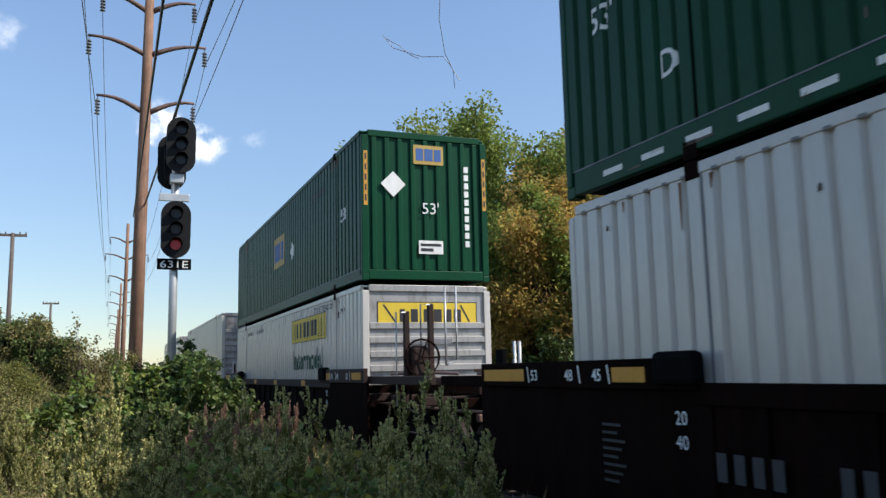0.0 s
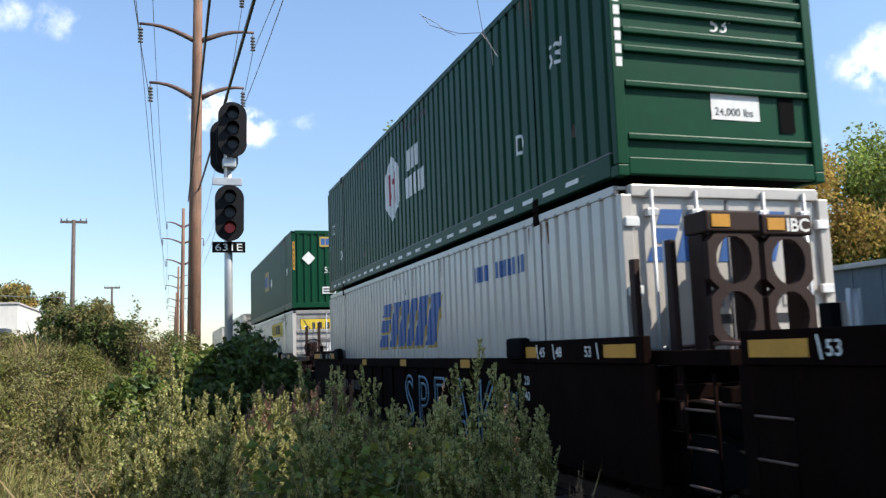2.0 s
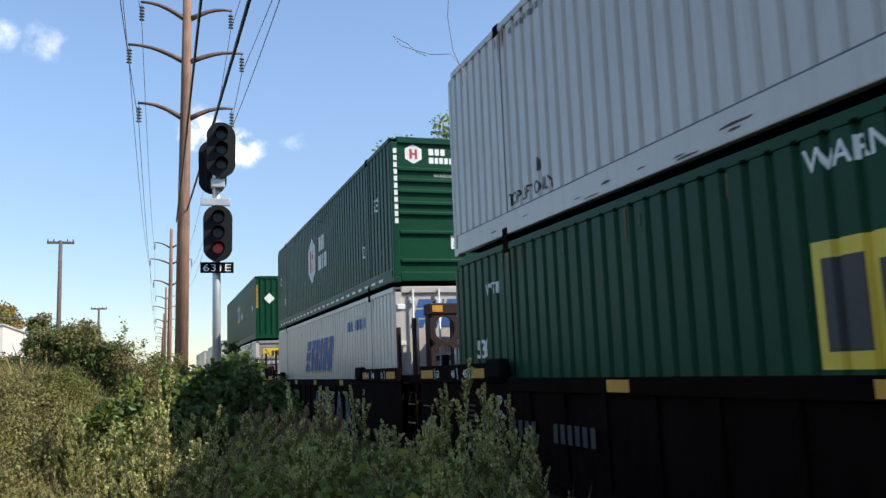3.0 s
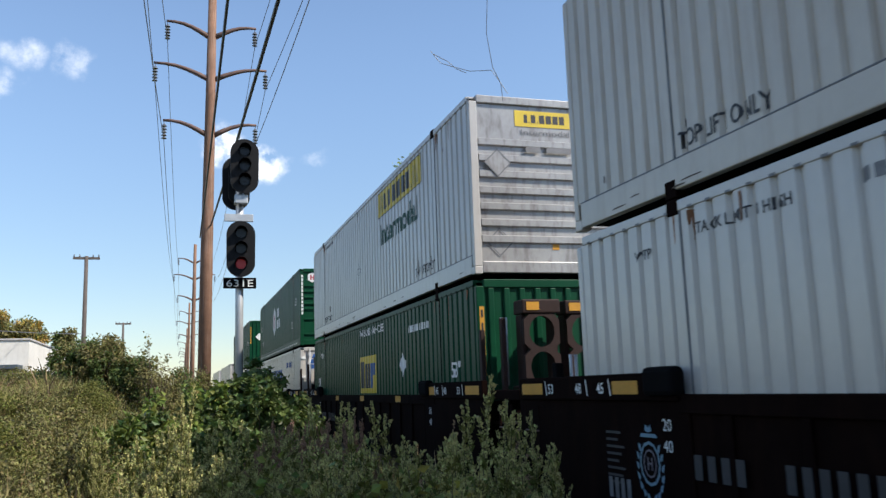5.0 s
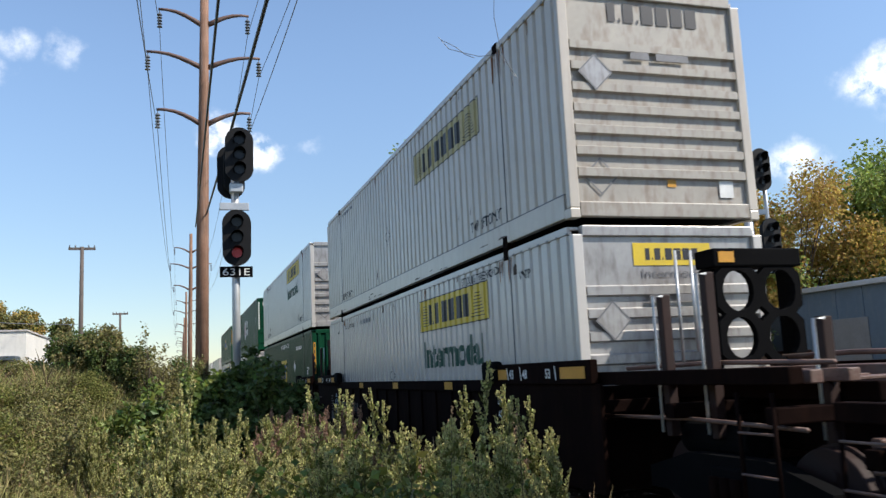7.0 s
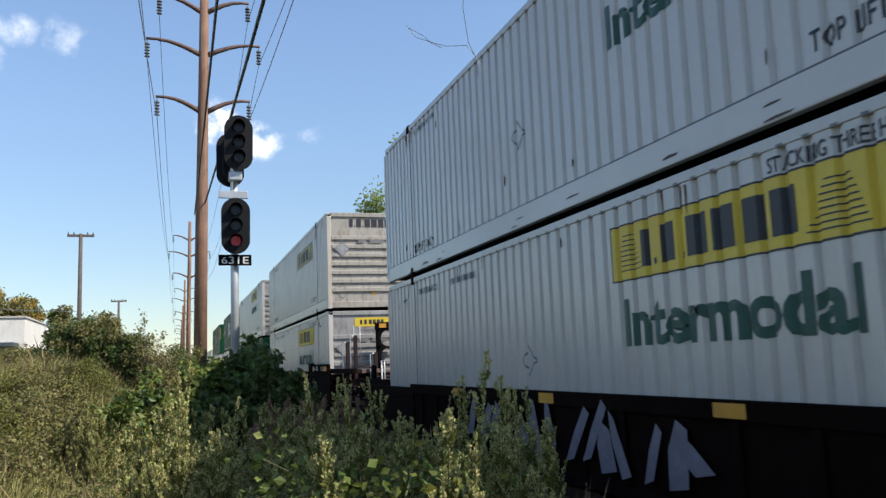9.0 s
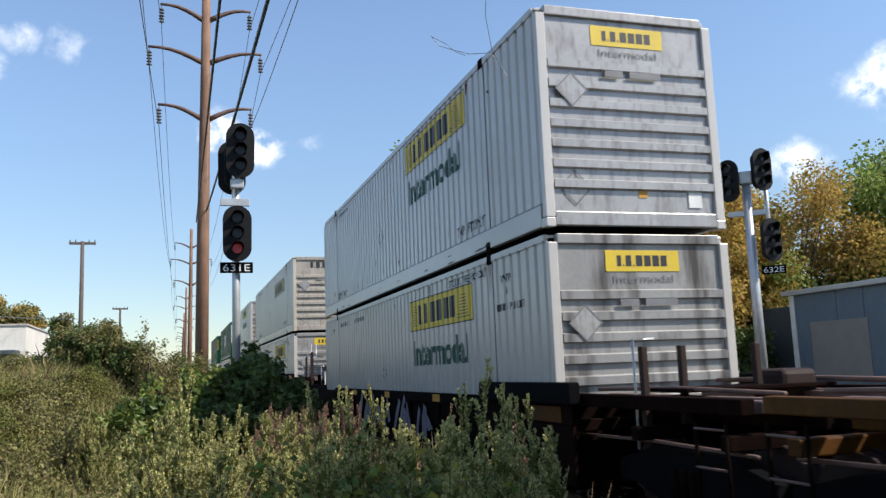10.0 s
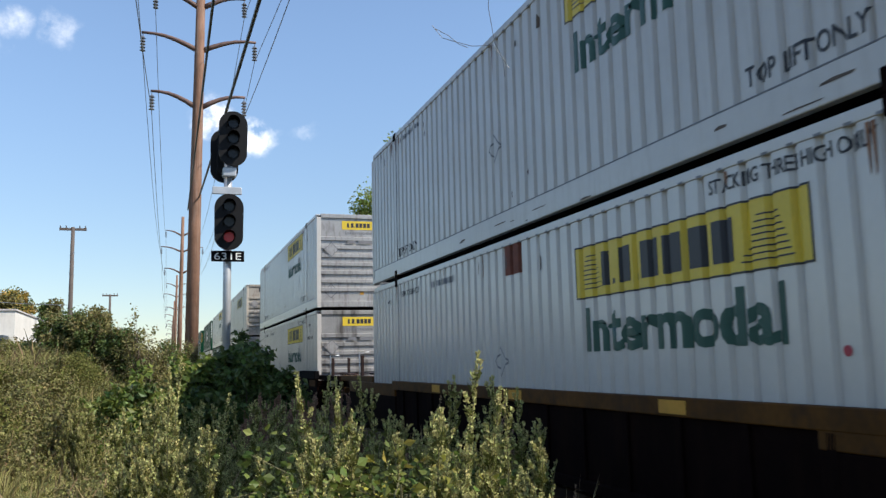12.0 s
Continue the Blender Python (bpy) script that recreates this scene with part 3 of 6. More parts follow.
            part("end_rib", boxed(xx - 0.05, xx + 0.05, y + 0.012, y + 0.06, 0.20, TALL - 0.13, 0.018), ep, t)
    elif end == "bars":
        for zz in (0.42, 0.98, 1.36, 1.56, 1.80, 2.02, 2.24):
            part("end_rib", boxed(-HALF + 0.14, HALF - 0.14, y, y + 0.06, zz - 0.035, zz + 0.035, 0.014), ep, t)
    elif end == "doors":
        part("door_seam", boxed(-0.015, 0.015, y + 0.035, y + 0.06, 0.2, TALL - 0.14), M["ink_grey"], t)
        for xx in (-0.95, -0.42, 0.42, 0.95):
            bm = tube(bmesh.new(), [(xx, y - 0.02, 0.1), (xx, y - 0.02, TALL - 0.06)], 0.022, 8)
            rod = part("lock_rod", bm, M["galv"], t, "galvanised door lock rod", True)
            for zz in (0.35, 1.2, 2.6):
                part("rod_bracket", boxed(xx - 0.06, xx + 0.06, y - 0.035, y + 0.045, zz - 0.04, zz + 0.04, 0.008), M["galv"], rod)
        for sx in (-1, 1):
            for zz in (0.4, 1.1, 1.8, 2.5):
                part("hinge", boxed(sx * (HALF - 0.19), sx * (HALF - 0.03), y - 0.03, y + 0.02, zz - 0.05, zz + 0.05, 0.01), M["white_mark"], t)
    return t


def wear_marks(t, seed, amount=26):
    """Scuffs along the bottom rail, rust drips below the top rail and dark knocks on the ribs."""
    r = random.Random(seed)
    scuffs, drips = [], []
    for k in range(amount):
        s = r.uniform(0.4, LENGTH - 0.6)
        z = r.choice((r.uniform(0.03, 0.16), r.uniform(0.03, 0.16), r.uniform(0.35, 0.7), r.uniform(2.3, 2.75)))
        w, h = (r.uniform(0.08, 0.45), r.uniform(0.012, 0.035)) if z < 0.2 else (r.uniform(0.02, 0.05), r.uniform(0.05, 0.22))
        scuffs.append([(s, z), (s + w * 0.9, z + h * 0.1), (s + w, z + h * 0.7), (s + w * 0.4, z + h), (s + w * 0.05, z + h * 0.6)])
    for k in range(amount // 2):
        s = r.choice((r.uniform(0.3, LENGTH - 0.3), POSTS[0] + r.uniform(-0.3, 0.3), POSTS[1] + r.uniform(-0.3, 0.3)))
        h = r.uniform(0.10, 0.45)
        z = TALL - 0.12
        drips.append([(s, z), (s + 0.012, z - h), (s + 0.022, z - h * 0.9), (s + 0.035, z)])
    for name, shapes, mat in (("scuff_mark", scuffs, "grime"), ("rust_drip", drips, "rust_streak")):
        ob = side_decal(name, flat_shapes(shapes), 0.0, 0.0, M[mat], t, "dark scuffs" if name == "scuff_mark" else "rust drips", 0.0075, 0.24)
        for v in ob.data.vertices:
            if v.co.z < 0.26:
                v.co.x = -HALF - 0.004
        tagged(ob, kind="stuff")


def haulier_side(t, upper, word=True, drop=0.0):
    """Yellow side panel with a plain dark name block, and the green word below it."""
    z = (2.02 if not upper else (2.15 if word else 1.85)) - drop
    plate = M["yellow" if word else "yellow_faded"]
    side_decal("side_panel_decal", flat_shapes([rect(0, 0, 3.65, 0.58)]), 9.66, z, plate, t, "yellow decal panel", 0.003)
    side_decal("panel_border", flat_shapes([rect(0, 0, 3.65, 0.018), rect(0, 0.562, 3.65, 0.58), rect(0, 0.018, 0.018, 0.562), rect(3.632, 0.018, 3.65, 0.562)]), 9.66, z, M["ink"], t, "", 0.006)
    name = [[(px + (py - 0.18) * 0.0, py) for px, py in q] for q in blocks((0.15, 0.045, 0.23, 0.045, 0.30, 0.30, 0.30, 0.28), 0.36, 0.075)]
    for k in (1, 3):
        name[k] = [(px, py * 0.16) for px, py in name[k]]
    side_decal("name_block", flat_shapes(name), 10.25, z + 0.11, M["ink"], t, "dark plain name blocks", 0.006)
    lines = [[(0.12 + 0.02 * i, 0.10 + 0.05 * i), (0.50 - 0.02 * i, 0.10 + 0.05 * i), (0.62 - 0.02 * i, 0.113 + 0.05 * i), (0.12 + 0.02 * i, 0.113 + 0.05 * i)] for i in range(8)]
    lines += [[(2.85 + 0.03 * i, 0.08 + 0.05 * i), (3.45 - 0.02 * i, 0.08 + 0.05 * i), (3.45 - 0.02 * i, 0.093 + 0.05 * i), (2.85 + 0.03 * i, 0.093 + 0.05 * i)] for i in range(8)]
    side_decal("scroll_ornament", flat_shapes(lines), 9.66, z, M["ink"], t, "", 0.0065)
    if word:
        side_decal("word_decal", fit_width(flat_text("Intermodal", 0.44, 0.05), 3.15), 9.83, z - 0.63 + drop * 0.8, M["letter_green"], t, "dark green word", 0.005)


def placards(t, s, z):
    side_decal("placard_holder", flat_shapes(ring(0.42, 0.03)), s, z, M["ink_grey"], t, "", 0.005)


def haulier_end(t, word=True, wide=False):
    k = 1.0 if word else 1.75
    if wide:
        end_decal("end_panel_decal", flat_shapes([rect(0, 0, 2.02, 0.50)]), -1.0, 2.08, M["yellow"], t, "wide yellow decal panel", -0.042)
        end_decal("panel_border", flat_shapes([rect(0, 0, 2.02, 0.015), rect(0, 0.485, 2.02, 0.50), rect(0.0, 0.015, 0.015, 0.485), rect(2.005, 0.015, 2.02, 0.485), [(0.10, 0.44), (0.14, 0.44), (0.40, 0.08), (0.36, 0.08)], [(1.66, 0.44), (1.70, 0.44), (1.88, 0.12), (1.84, 0.12)]]), -1.0, 2.08, M["ink"], t, "", -0.0395)
        row = blocks((0.10, 0.03, 0.14, 0.03, 0.16, 0.16, 0.16, 0.15), 0.24, 0.045)
        row[1], row[3] = [[(px, py * 0.2) for px, py in q] for q in (row[1], row[3])]
        end_decal("name_block", flat_shapes(row), -0.56, 2.20, M["ink"], t, "", -0.038)
        end_decal("number_bar", flat_shapes([rect(0, 0, 0.26, 0.09), rect(0.36, 0, 0.82, 0.09)]), -0.35, 1.78, M["ink_grey"], t, "", 0.004)
        return
    if word:
        end_decal("end_panel_decal", flat_shapes([rect(0, 0, 1.06, 0.27)]), -0.50, 2.42, M["yellow"], t, "yellow decal panel", -0.042)
    row = blocks((0.06, 0.015, 0.08, 0.015, 0.095, 0.095, 0.095, 0.09), 0.14, 0.025)
    row[1], row[3] = [[(px, py * 0.2) for px, py in q] for q in (row[1], row[3])]
    end_decal("name_block", flat_shapes([[(px * k, py * k) for px, py in q] for q in row]), -0.34 * k, 2.485 - 0.03 * (k - 1), M["ink"], t, "", -0.040)
    if word:
        end_decal("word_decal", fit_width(flat_text("Intermodal", 0.10), 0.86), -0.40, 2.28, M["ink_grey"], t, "", -0.040)
    end_decal("number_bar", flat_shapes([rect(0, 0, 0.26, 0.09), rect(0.36, 0, 0.82, 0.09)]), -0.35, 1.98, M["ink_grey"], t, "", 0.004)
    end_decal("placard_holder", flat_shapes([diamond(0.46)]), -1.08, 1.55, M["alu"], t, "silver placard holder", 0.012)
    end_decal("placard_rim", flat_shapes(ring(0.46, 0.025)), -1.08, 1.55, M["ink_grey"], t, "", 0.016)
    end_decal("placard_holder", flat_shapes(ring(0.46, 0.03)), -1.08, 0.28, M["ink_grey"], t, "", -0.035)
    end_decal("small_sticker", flat_shapes([rect(0, 0, 0.12, 0.12)]), 0.05, 0.40, M["amber"], t, "", -0.04)
    end_decal("document_box", flat_shapes([rect(0, 0, 0.2, 0.32)]), 0.78, 0.28, M["white_mark"], t, "", -0.035)


def side_words(t, words, s, z, height, mat, width=None):
    bm = flat_text(words, height, 0.02)
    if width:
        fit_width(bm, width)
    return side_decal("side_lettering", bm, s, z, M[mat], t, "", 0.005, 0.24)


def side_bars(t, s, z, w, h, n, mat):
    """Unreadable or private marks as plain bars."""
    g = w / n
    return side_decal("faded_marking", flat_shapes([rect(i * g, 0, (i + 0.68) * g, h) for i in range(n)]), s, z, M[mat], t, "", 0.005, 0.24)


def build_containers():
    made = {}

    def haul(key, car, z, paint, label, upper, word=True, end_word=True, drop=0.0):
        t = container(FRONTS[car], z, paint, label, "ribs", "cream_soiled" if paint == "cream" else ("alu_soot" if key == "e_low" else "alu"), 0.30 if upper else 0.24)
        haulier_side(t, upper, word, drop)
        haulier_end(t, end_word, key == "a_low")
        placards(t, 7.15, 1.05)
        if upper:
            side_words(t, "TOP LIFT ONLY", 12.72, 0.40, 0.16, "ink", 1.25)
            side_words(t, "TOP LIFT ONLY", 2.16, 0.37, 0.16, "ink", 1.25)
        else:
            side_words(t, "STACKING THREE HIGH ONLY", 12.15, 2.62, 0.12, "ink", 1.8)
            side_words(t, "WTP", 14.50, 2.44, 0.12, "ink")
            side_words(t, "WTP", 1.25, 2.44, 0.10, "ink")
            side_words(t, "STACK LIMIT 3 HIGH" if car == "d" else "STACKING THREE HIGH ONLY", 2.25, 2.54, 0.10, "ink", 1.3)
            side_bars(t, 4.2, 2.54, 1.3, 0.10, 9, "ink_grey")
            if car == "e":
                side_bars(t, 14.62, 2.28, 0.14, 0.10, 2, "ink")
                side_bars(t, 14.32, 2.06, 0.42, 0.10, 4, "ink")
                side_words(t, "PIN LIFT", 14.80, 2.06, 0.10, "ink")
        if upper:
            side_bars(t, 2.4, 2.62, 1.3, 0.08, 11, "ink_grey")
        made[key] = t
        return t

    # car a
    t = container(FRONTS["a"], UP_Z, "green", "dark green corrugated container stacked on a white one", "upright", "green", 0.22)
    side_decal("side_panel_decal", flat_shapes([rect(0, 0, 1.5, 0.85)]), 7.1, 1.25, M["gold"], t, "faded yellow decal panel", 0.003)
    side_decal("name_block", flat_shapes(blocks((0.34, 0.42, 0.36), 0.5, 0.06)), 7.2, 1.42, M["blue"], t, "dark plain name blocks", 0.006)
    side_decal("placard", flat_shapes([diamond(0.5)]), 9.4, 1.2, M["white_mark"], t, "white diamond placard", 0.006)
    end_decal("end_panel_decal", flat_shapes([rect(0, 0, 0.62, 0.38)]), -0.25, 2.28, M["gold"], t, "faded yellow decal panel", 0.002)
    end_decal("name_block", flat_shapes(blocks((0.15, 0.17, 0.14), 0.24, 0.03)), -0.2, 2.35, M["blue"], t, "", 0.006)
    end_decal("placard", flat_shapes([diamond(0.50)]), -0.92, 1.60, M["white_mark"], t, "white diamond placard", 0.008)
    end_decal("end_lettering", flat_text("53'", 0.22), -0.10, 1.30, M["white_mark"], t, "", 0.006)
    end_decal("weight_plate", flat_shapes([rect(0, 0, 0.5, 0.26)]), -0.17, 0.52, M["white_mark"], t, "white weight plate", 0.004)
    end_decal("weight_print", flat_shapes([rect(0.04, 0.15, 0.46, 0.2), rect(0.04, 0.05, 0.3, 0.11)]), -0.17, 0.52, M["ink"], t, "", 0.008)
    end_decal("number_bar", flat_shapes([rect(0, i * 0.165, 0.09, i * 0.165 + 0.12) for i in range(10)]), 0.80, 0.68, M["white_mark"], t, "", 0.006)
    for xx in (-1.255, 1.19):
        end_decal("caution_strip", flat_shapes([rect(0, 0, 0.075, 1.05)]), xx, 1.42, M["amber"], t, "amber caution strip", 0.004)
        end_decal("caution_mark", flat_shapes([rect(0.02, 0.08 + 0.2 * i, 0.055, 0.2 + 0.2 * i) for i in range(5)]), xx, 1.42, M["ink"], t, "", 0.007)
    side_words(t, "53'", 14.55, 1.35, 0.26, "white_mark")
    side_bars(t, 11.9, 2.3, 1.4, 0.09, 10, "grey_mark")
    made["a_up"] = t
    haul("a_low", "a", LOW_Z, "white_clean", "white corrugated intermodal container in a well car", False)
    # car b
    t = container(FRONTS["b"], UP_Z, "green", "dark green corrugated container with white hexagon emblem", "bars", "green", 0.26)
    hexa = [(0.65 + 0.65 * math.cos(math.pi / 6 + k * math.pi / 3), 0.68 + 0.68 * math.sin(math.pi / 6 + k * math.pi / 3)) for k in range(6)]
    side_decal("emblem", flat_shapes([hexa]), 6.5, 0.93, M["white_mark"], t, "white hexagon emblem", 0.004)
    side_decal("emblem_core", flat_shapes([rect(0.40, 0.35, 0.52, 1.0), rect(0.78, 0.35, 0.90, 1.0), rect(0.52, 0.48, 0.62, 0.60), rect(0.68, 0.75, 0.78, 0.87)]), 6.5, 0.93, M["red"], t, "dark red emblem bars", 0.007)
    side_decal("name_block", flat_shapes(blocks((0.24, 0.19, 0.22), 0.40, 0.06)), 8.3, 1.72, M["white_mark"], t, "white plain name blocks", 0.005)
    side_decal("name_block", flat_shapes(blocks((0.26, 0.17, 0.21, 0.20, 0.21), 0.40, 0.05)), 8.15, 1.20, M["white_mark"], t, "white plain name blocks", 0.005)
    side_decal("reflector_strip", flat_shapes([rect(0.3 + i * 0.62, 0, 0.62 + i * 0.62, 0.055) for i in range(24)]), 0.4, 0.10, M["white_mark"], t, "white dashed reflector strip", 0.016, 0.26)
    side_words(t, "53'", 14.6, 1.62, 0.26, "white_mark")
    side_words(t, "D", 13.55, 0.80, 0.26, "white_mark")
    side_words(t, "53'", 0.55, 1.55, 0.26, "white_mark")
    side_words(t, "D", 1.62, 0.75, 0.24, "white_mark")
    side_bars(t, 8.2, 2.5, 1.5, 0.11, 10, "grey_mark")
    hexs = [(0.20 + 0.20 * math.cos(math.pi / 6 + k * math.pi / 3), 0.20 + 0.20 * math.sin(math.pi / 6 + k * math.pi / 3)) for k in range(6)]
    end_decal("emblem", flat_shapes([hexs]), -1.02, 2.36, M["white_mark"], t, "white hexagon emblem", -0.043)
    end_decal("emblem_core", flat_shapes([rect(0.12, 0.1, 0.17, 0.3), rect(0.23, 0.1, 0.28, 0.3), rect(0.17, 0.18, 0.23, 0.22)]), -1.02, 2.36, M["red"], t, "", -0.040)
    end_decal("name_block", flat_shapes(blocks((0.10, 0.09, 0.09), 0.13, 0.03) + [[(px, py - 0.17) for px, py in q] for q in blocks((0.1, 0.07, 0.08, 0.08, 0.08), 0.12, 0.025)]), -0.5, 2.55, M["white_mark"], t, "", -0.043)
    end_decal("end_lettering", flat_text("WARNING HIGH CUBE", 0.085), -0.42, 2.10, M["white_mark"], t, "", -0.043)
    end_decal("end_lettering", flat_text("53'", 0.17), -0.05, 1.64, M["white_mark"], t, "", -0.043)
    end_decal("weight_plate", flat_shapes([rect(0, 0, 0.62, 0.34)]), -0.1, 0.66, M["white_mark"], t, "white weight plate", -0.043)
    end_decal("weight_lettering", flat_text("24,000 lbs", 0.085), -0.06, 0.71, M["ink"], t, "", -0.039)
    end_decal("document_box", flat_shapes([rect(0, 0, 0.2, 0.45)]), 0.78, 0.55, M["black"], t, "", -0.035)
    end_decal("number_bar", flat_shapes([rect(0, i * 0.14, 0.07, i * 0.14 + 0.10) for i in range(11)]), -1.25, 1.15, M["white_mark"], t, "", 0.004)
    made["b_up"] = t
    t = container(FRONTS["b"], LOW_Z, "white", "white corrugated container with blue slanted side emblem", "doors", "white", 0.22)
    swoosh = [[(0, 0), (0.66, 0), (0.80, 0.25), (0.14, 0.25)], [(0.17, 0.31), (0.83, 0.31), (0.97, 0.56), (0.31, 0.56)], [(0.34, 0.62), (1.00, 0.62), (1.14, 0.88), (0.48, 0.88)]]
    for x, w in ((0.86, 0.50), (1.50, 0.50), (2.14, 0.40), (2.68, 0.56), (3.38, 0.56)):
        swoosh.append([(x, 0), (x + w, 0), (x + w + 0.44, 0.88), (x + 0.44, 0.88)])
    side_decal("emblem_shadow", flat_shapes([[(px * 1.01 + 0.07, py - 0.05) for px, py in q] for q in swoosh]), 5.75, 1.37, M["gold"], t, "gold emblem shadow", 0.003)
    side_decal("emblem", flat_shapes([[(px * 1.01, py) for px, py in q] for q in swoosh]), 5.75, 1.37, M["blue"], t, "blue slanted emblem strokes", 0.006)
    side_bars(t, 11.75, 2.24, 0.62, 0.23, 4, "blue")
    side_bars(t, 12.65, 2.24, 1.05, 0.23, 7, "blue")
    end_decal("emblem", flat_shapes([[(px * 0.40, py * 0.62) for px, py in q] for q in swoosh]), -1.0, 2.10, M["blue"], t, "blue slanted emblem strokes", -0.043)
    end_decal("weight_lettering", flat_text("24,000", 0.12), -0.98, 1.12, M["ink"], t, "", -0.043)
    end_decal("end_lettering", flat_text("INTERMODAL", 0.15), -0.32, 1.62, M["ink_grey"], t, "", -0.043)
    end_decal("number_bar", flat_shapes([rect(0, 0, 0.7, 0.1), rect(0.85, 0, 1.5, 0.1)]), -0.5, 1.45, M["ink"], t, "", -0.043)
    made["b_low"] = t
    # car c
    haul("c_up", "c", UP_Z, "white", "dull white corrugated intermodal container stacked on a green one", True)
    t = container(FRONTS["c"], LOW_Z, "green", "dark green corrugated container in a well car", "upright", "green", 0.20)
    side_decal("side_panel_decal", flat_shapes([rect(0, 0, 1.85, 0.88)]), 7.3, 1.18, M["yellow"], t, "yellow decal panel", 0.003)
    side_decal("name_block", flat_shapes([rect(0.12, 0.12, 0.50, 0.76), rect(0.62, 0.12, 0.84, 0.70), rect(0.92, 0.12, 1.1, 0.70)]), 7.3, 1.18, M["ink"], t, "dark plain name blocks", 0.006)
    side_decal("name_block", flat_shapes([rect(1.22, 0.12, 1.42, 0.70), rect(1.42, 0.42, 1.66, 0.70)]), 7.3, 1.18, M["blue"], t, "blue plain name blocks", 0.006)
    side_decal("placard", flat_shapes([diamond(0.5)]), 11.3, 1.5, M["white_mark"], t, "white diamond placard", 0.006)
    side_words(t, "WARNING HIGH CUBE", 7.35, 2.55, 0.17, "white_mark", 2.6)
    side_words(t, "53'", 0.75, 1.42, 0.25, "white_mark")
    side_words(t, "53'", 14.75, 1.42, 0.25, "white_mark")
    side_words(t, "WTP", 1.2, 2.28, 0.15, "white_mark")
    side_bars(t, 12.0, 2.35, 1.5, 0.13, 9, "white_mark")
    for xx in (-1.255, 1.19):
        end_decal("caution_strip", flat_shapes([rect(0, 0, 0.075, 1.05)]), xx, 1.42, M["amber"], t, "amber caution strip", 0.004)
        end_decal("caution_mark", flat_shapes([rect(0.02, 0.08 + 0.2 * i, 0.055, 0.2 + 0.2 * i) for i in range(5)]), xx, 1.42, M["ink"], t, "", 0.007)
    made["c_low"] = t
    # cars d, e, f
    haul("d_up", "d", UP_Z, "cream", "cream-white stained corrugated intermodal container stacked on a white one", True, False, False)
    haul("d_low", "d", LOW_Z, "white_clean", "white corrugated intermodal container in a well car", False)
    haul("e_up", "e", UP_Z, "white_clean", "white corrugated intermodal container stacked on another", True)
    haul("e_low", "e", LOW_Z, "white", "white corrugated intermodal container with soot-streaked end", False)
    haul("f_up", "f", UP_Z, "white", "white corrugated intermodal container stacked on another", True)
    t = haul("f_low", "f", LOW_Z, "white_clean", "white corrugated intermodal container with a rust-red patch", False, drop=0.10)
    side_decal("repair_patch", flat_shapes([rect(0, 0, 0.56, 0.40)]), 7.55, 2.40, M["rust"], t, "rust-red repair patch", 0.006)
    side_decal("tail_dot", flat_shapes([[(0.04 + 0.04 * math.cos(k * 0.5236), 0.04 + 0.04 * math.sin(k * 0.5236)) for k in range(12)]]), 13.5, 1.25, M["red"], t, "", 0.006)
    # far ahead
    t = container(51.9, 1.30, "white", "white ribbed container riding alone on a flat car", "ribs", "alu", 0.24)
    made["ahead"] = t
    t = container(73.5, 1.30, "white", "white ribbed container riding alone on a flat car", "ribs", "alu", 0.24)
    made["far_ahead"] = t
    for k, t in enumerate(made.values()):
        wear_marks(t, 40 + k)
    return made


def holed_plate(bm, x0, y0, z0, w, h, depth):
    """Adds a square plate with a round hole through it, thick along y."""
    n = 16
    cx, cz, r = x0 + w / 2, z0 + h / 2, min(w, h) * 0.385
    loops = []
    for y in (y0, y0 + depth):
        outer, inner = [], []
        for k in range(n):
            a = 2 * math.pi * (k + 0.5) / n
            c, s = math.cos(a), math.sin(a)
            m = max(abs(c), abs(s))
            outer.append(bm.verts.new((cx + c / m * w / 2, y, cz + s / m * h / 2)))
            inner.append(bm.verts.new((cx + c * r, y, cz + s * r * 1.15)))
        loops.append((outer, inner))
    (o0, i0), (o1, i1) = loops
    for k in range(n):
        j = (k + 1) % n
        bm.faces.new((o0[k], o0[j], i0[j], i0[k]))
        bm.faces.new((o1[k], i1[k], i1[j], o1[j]))
        bm.faces.new((i0[k], i0[j], i1[j], i1[k]))
        bm.faces.new((o0[k], o1[k], o1[j], o0[j]))


def bulkhead(t, y, paint, x0, columns, label):
    """Container stop: holed upright plates with a header and legs behind."""
    bm = bmesh.new()
    w = 0.56
    for i in range(columns):
        for k in range(2):
            holed_plate(bm, x0 + i * w, y, 1.60 + k * 0.52, w, 0.52, 0.09)
    bmesh.ops.remove_doubles(bm, verts=bm.verts, dist=0.001)
    b = part("bulkhead", bm, M[paint], t, label)
    end = x0 + columns * w
    part("bulkhead_header", boxed(x0 - 0.02, end + 0.02, y - 0.02, y + 0.34, 2.645, 2.85, 0.02), M[paint], b)
    for xx in (x0, end - 0.08):
        part("bulkhead_leg", boxed(xx, xx + 0.08, y + 0.095, y + 0.32, 1.4, 2.64, 0.015), M[paint], b)
    part("bulkhead_mark", boxed(x0 + 0.04, x0 + 0.24, y - 0.030, y - 0.022, 2.69, 2.81), M["amber"], b, "amber marking")
    return b


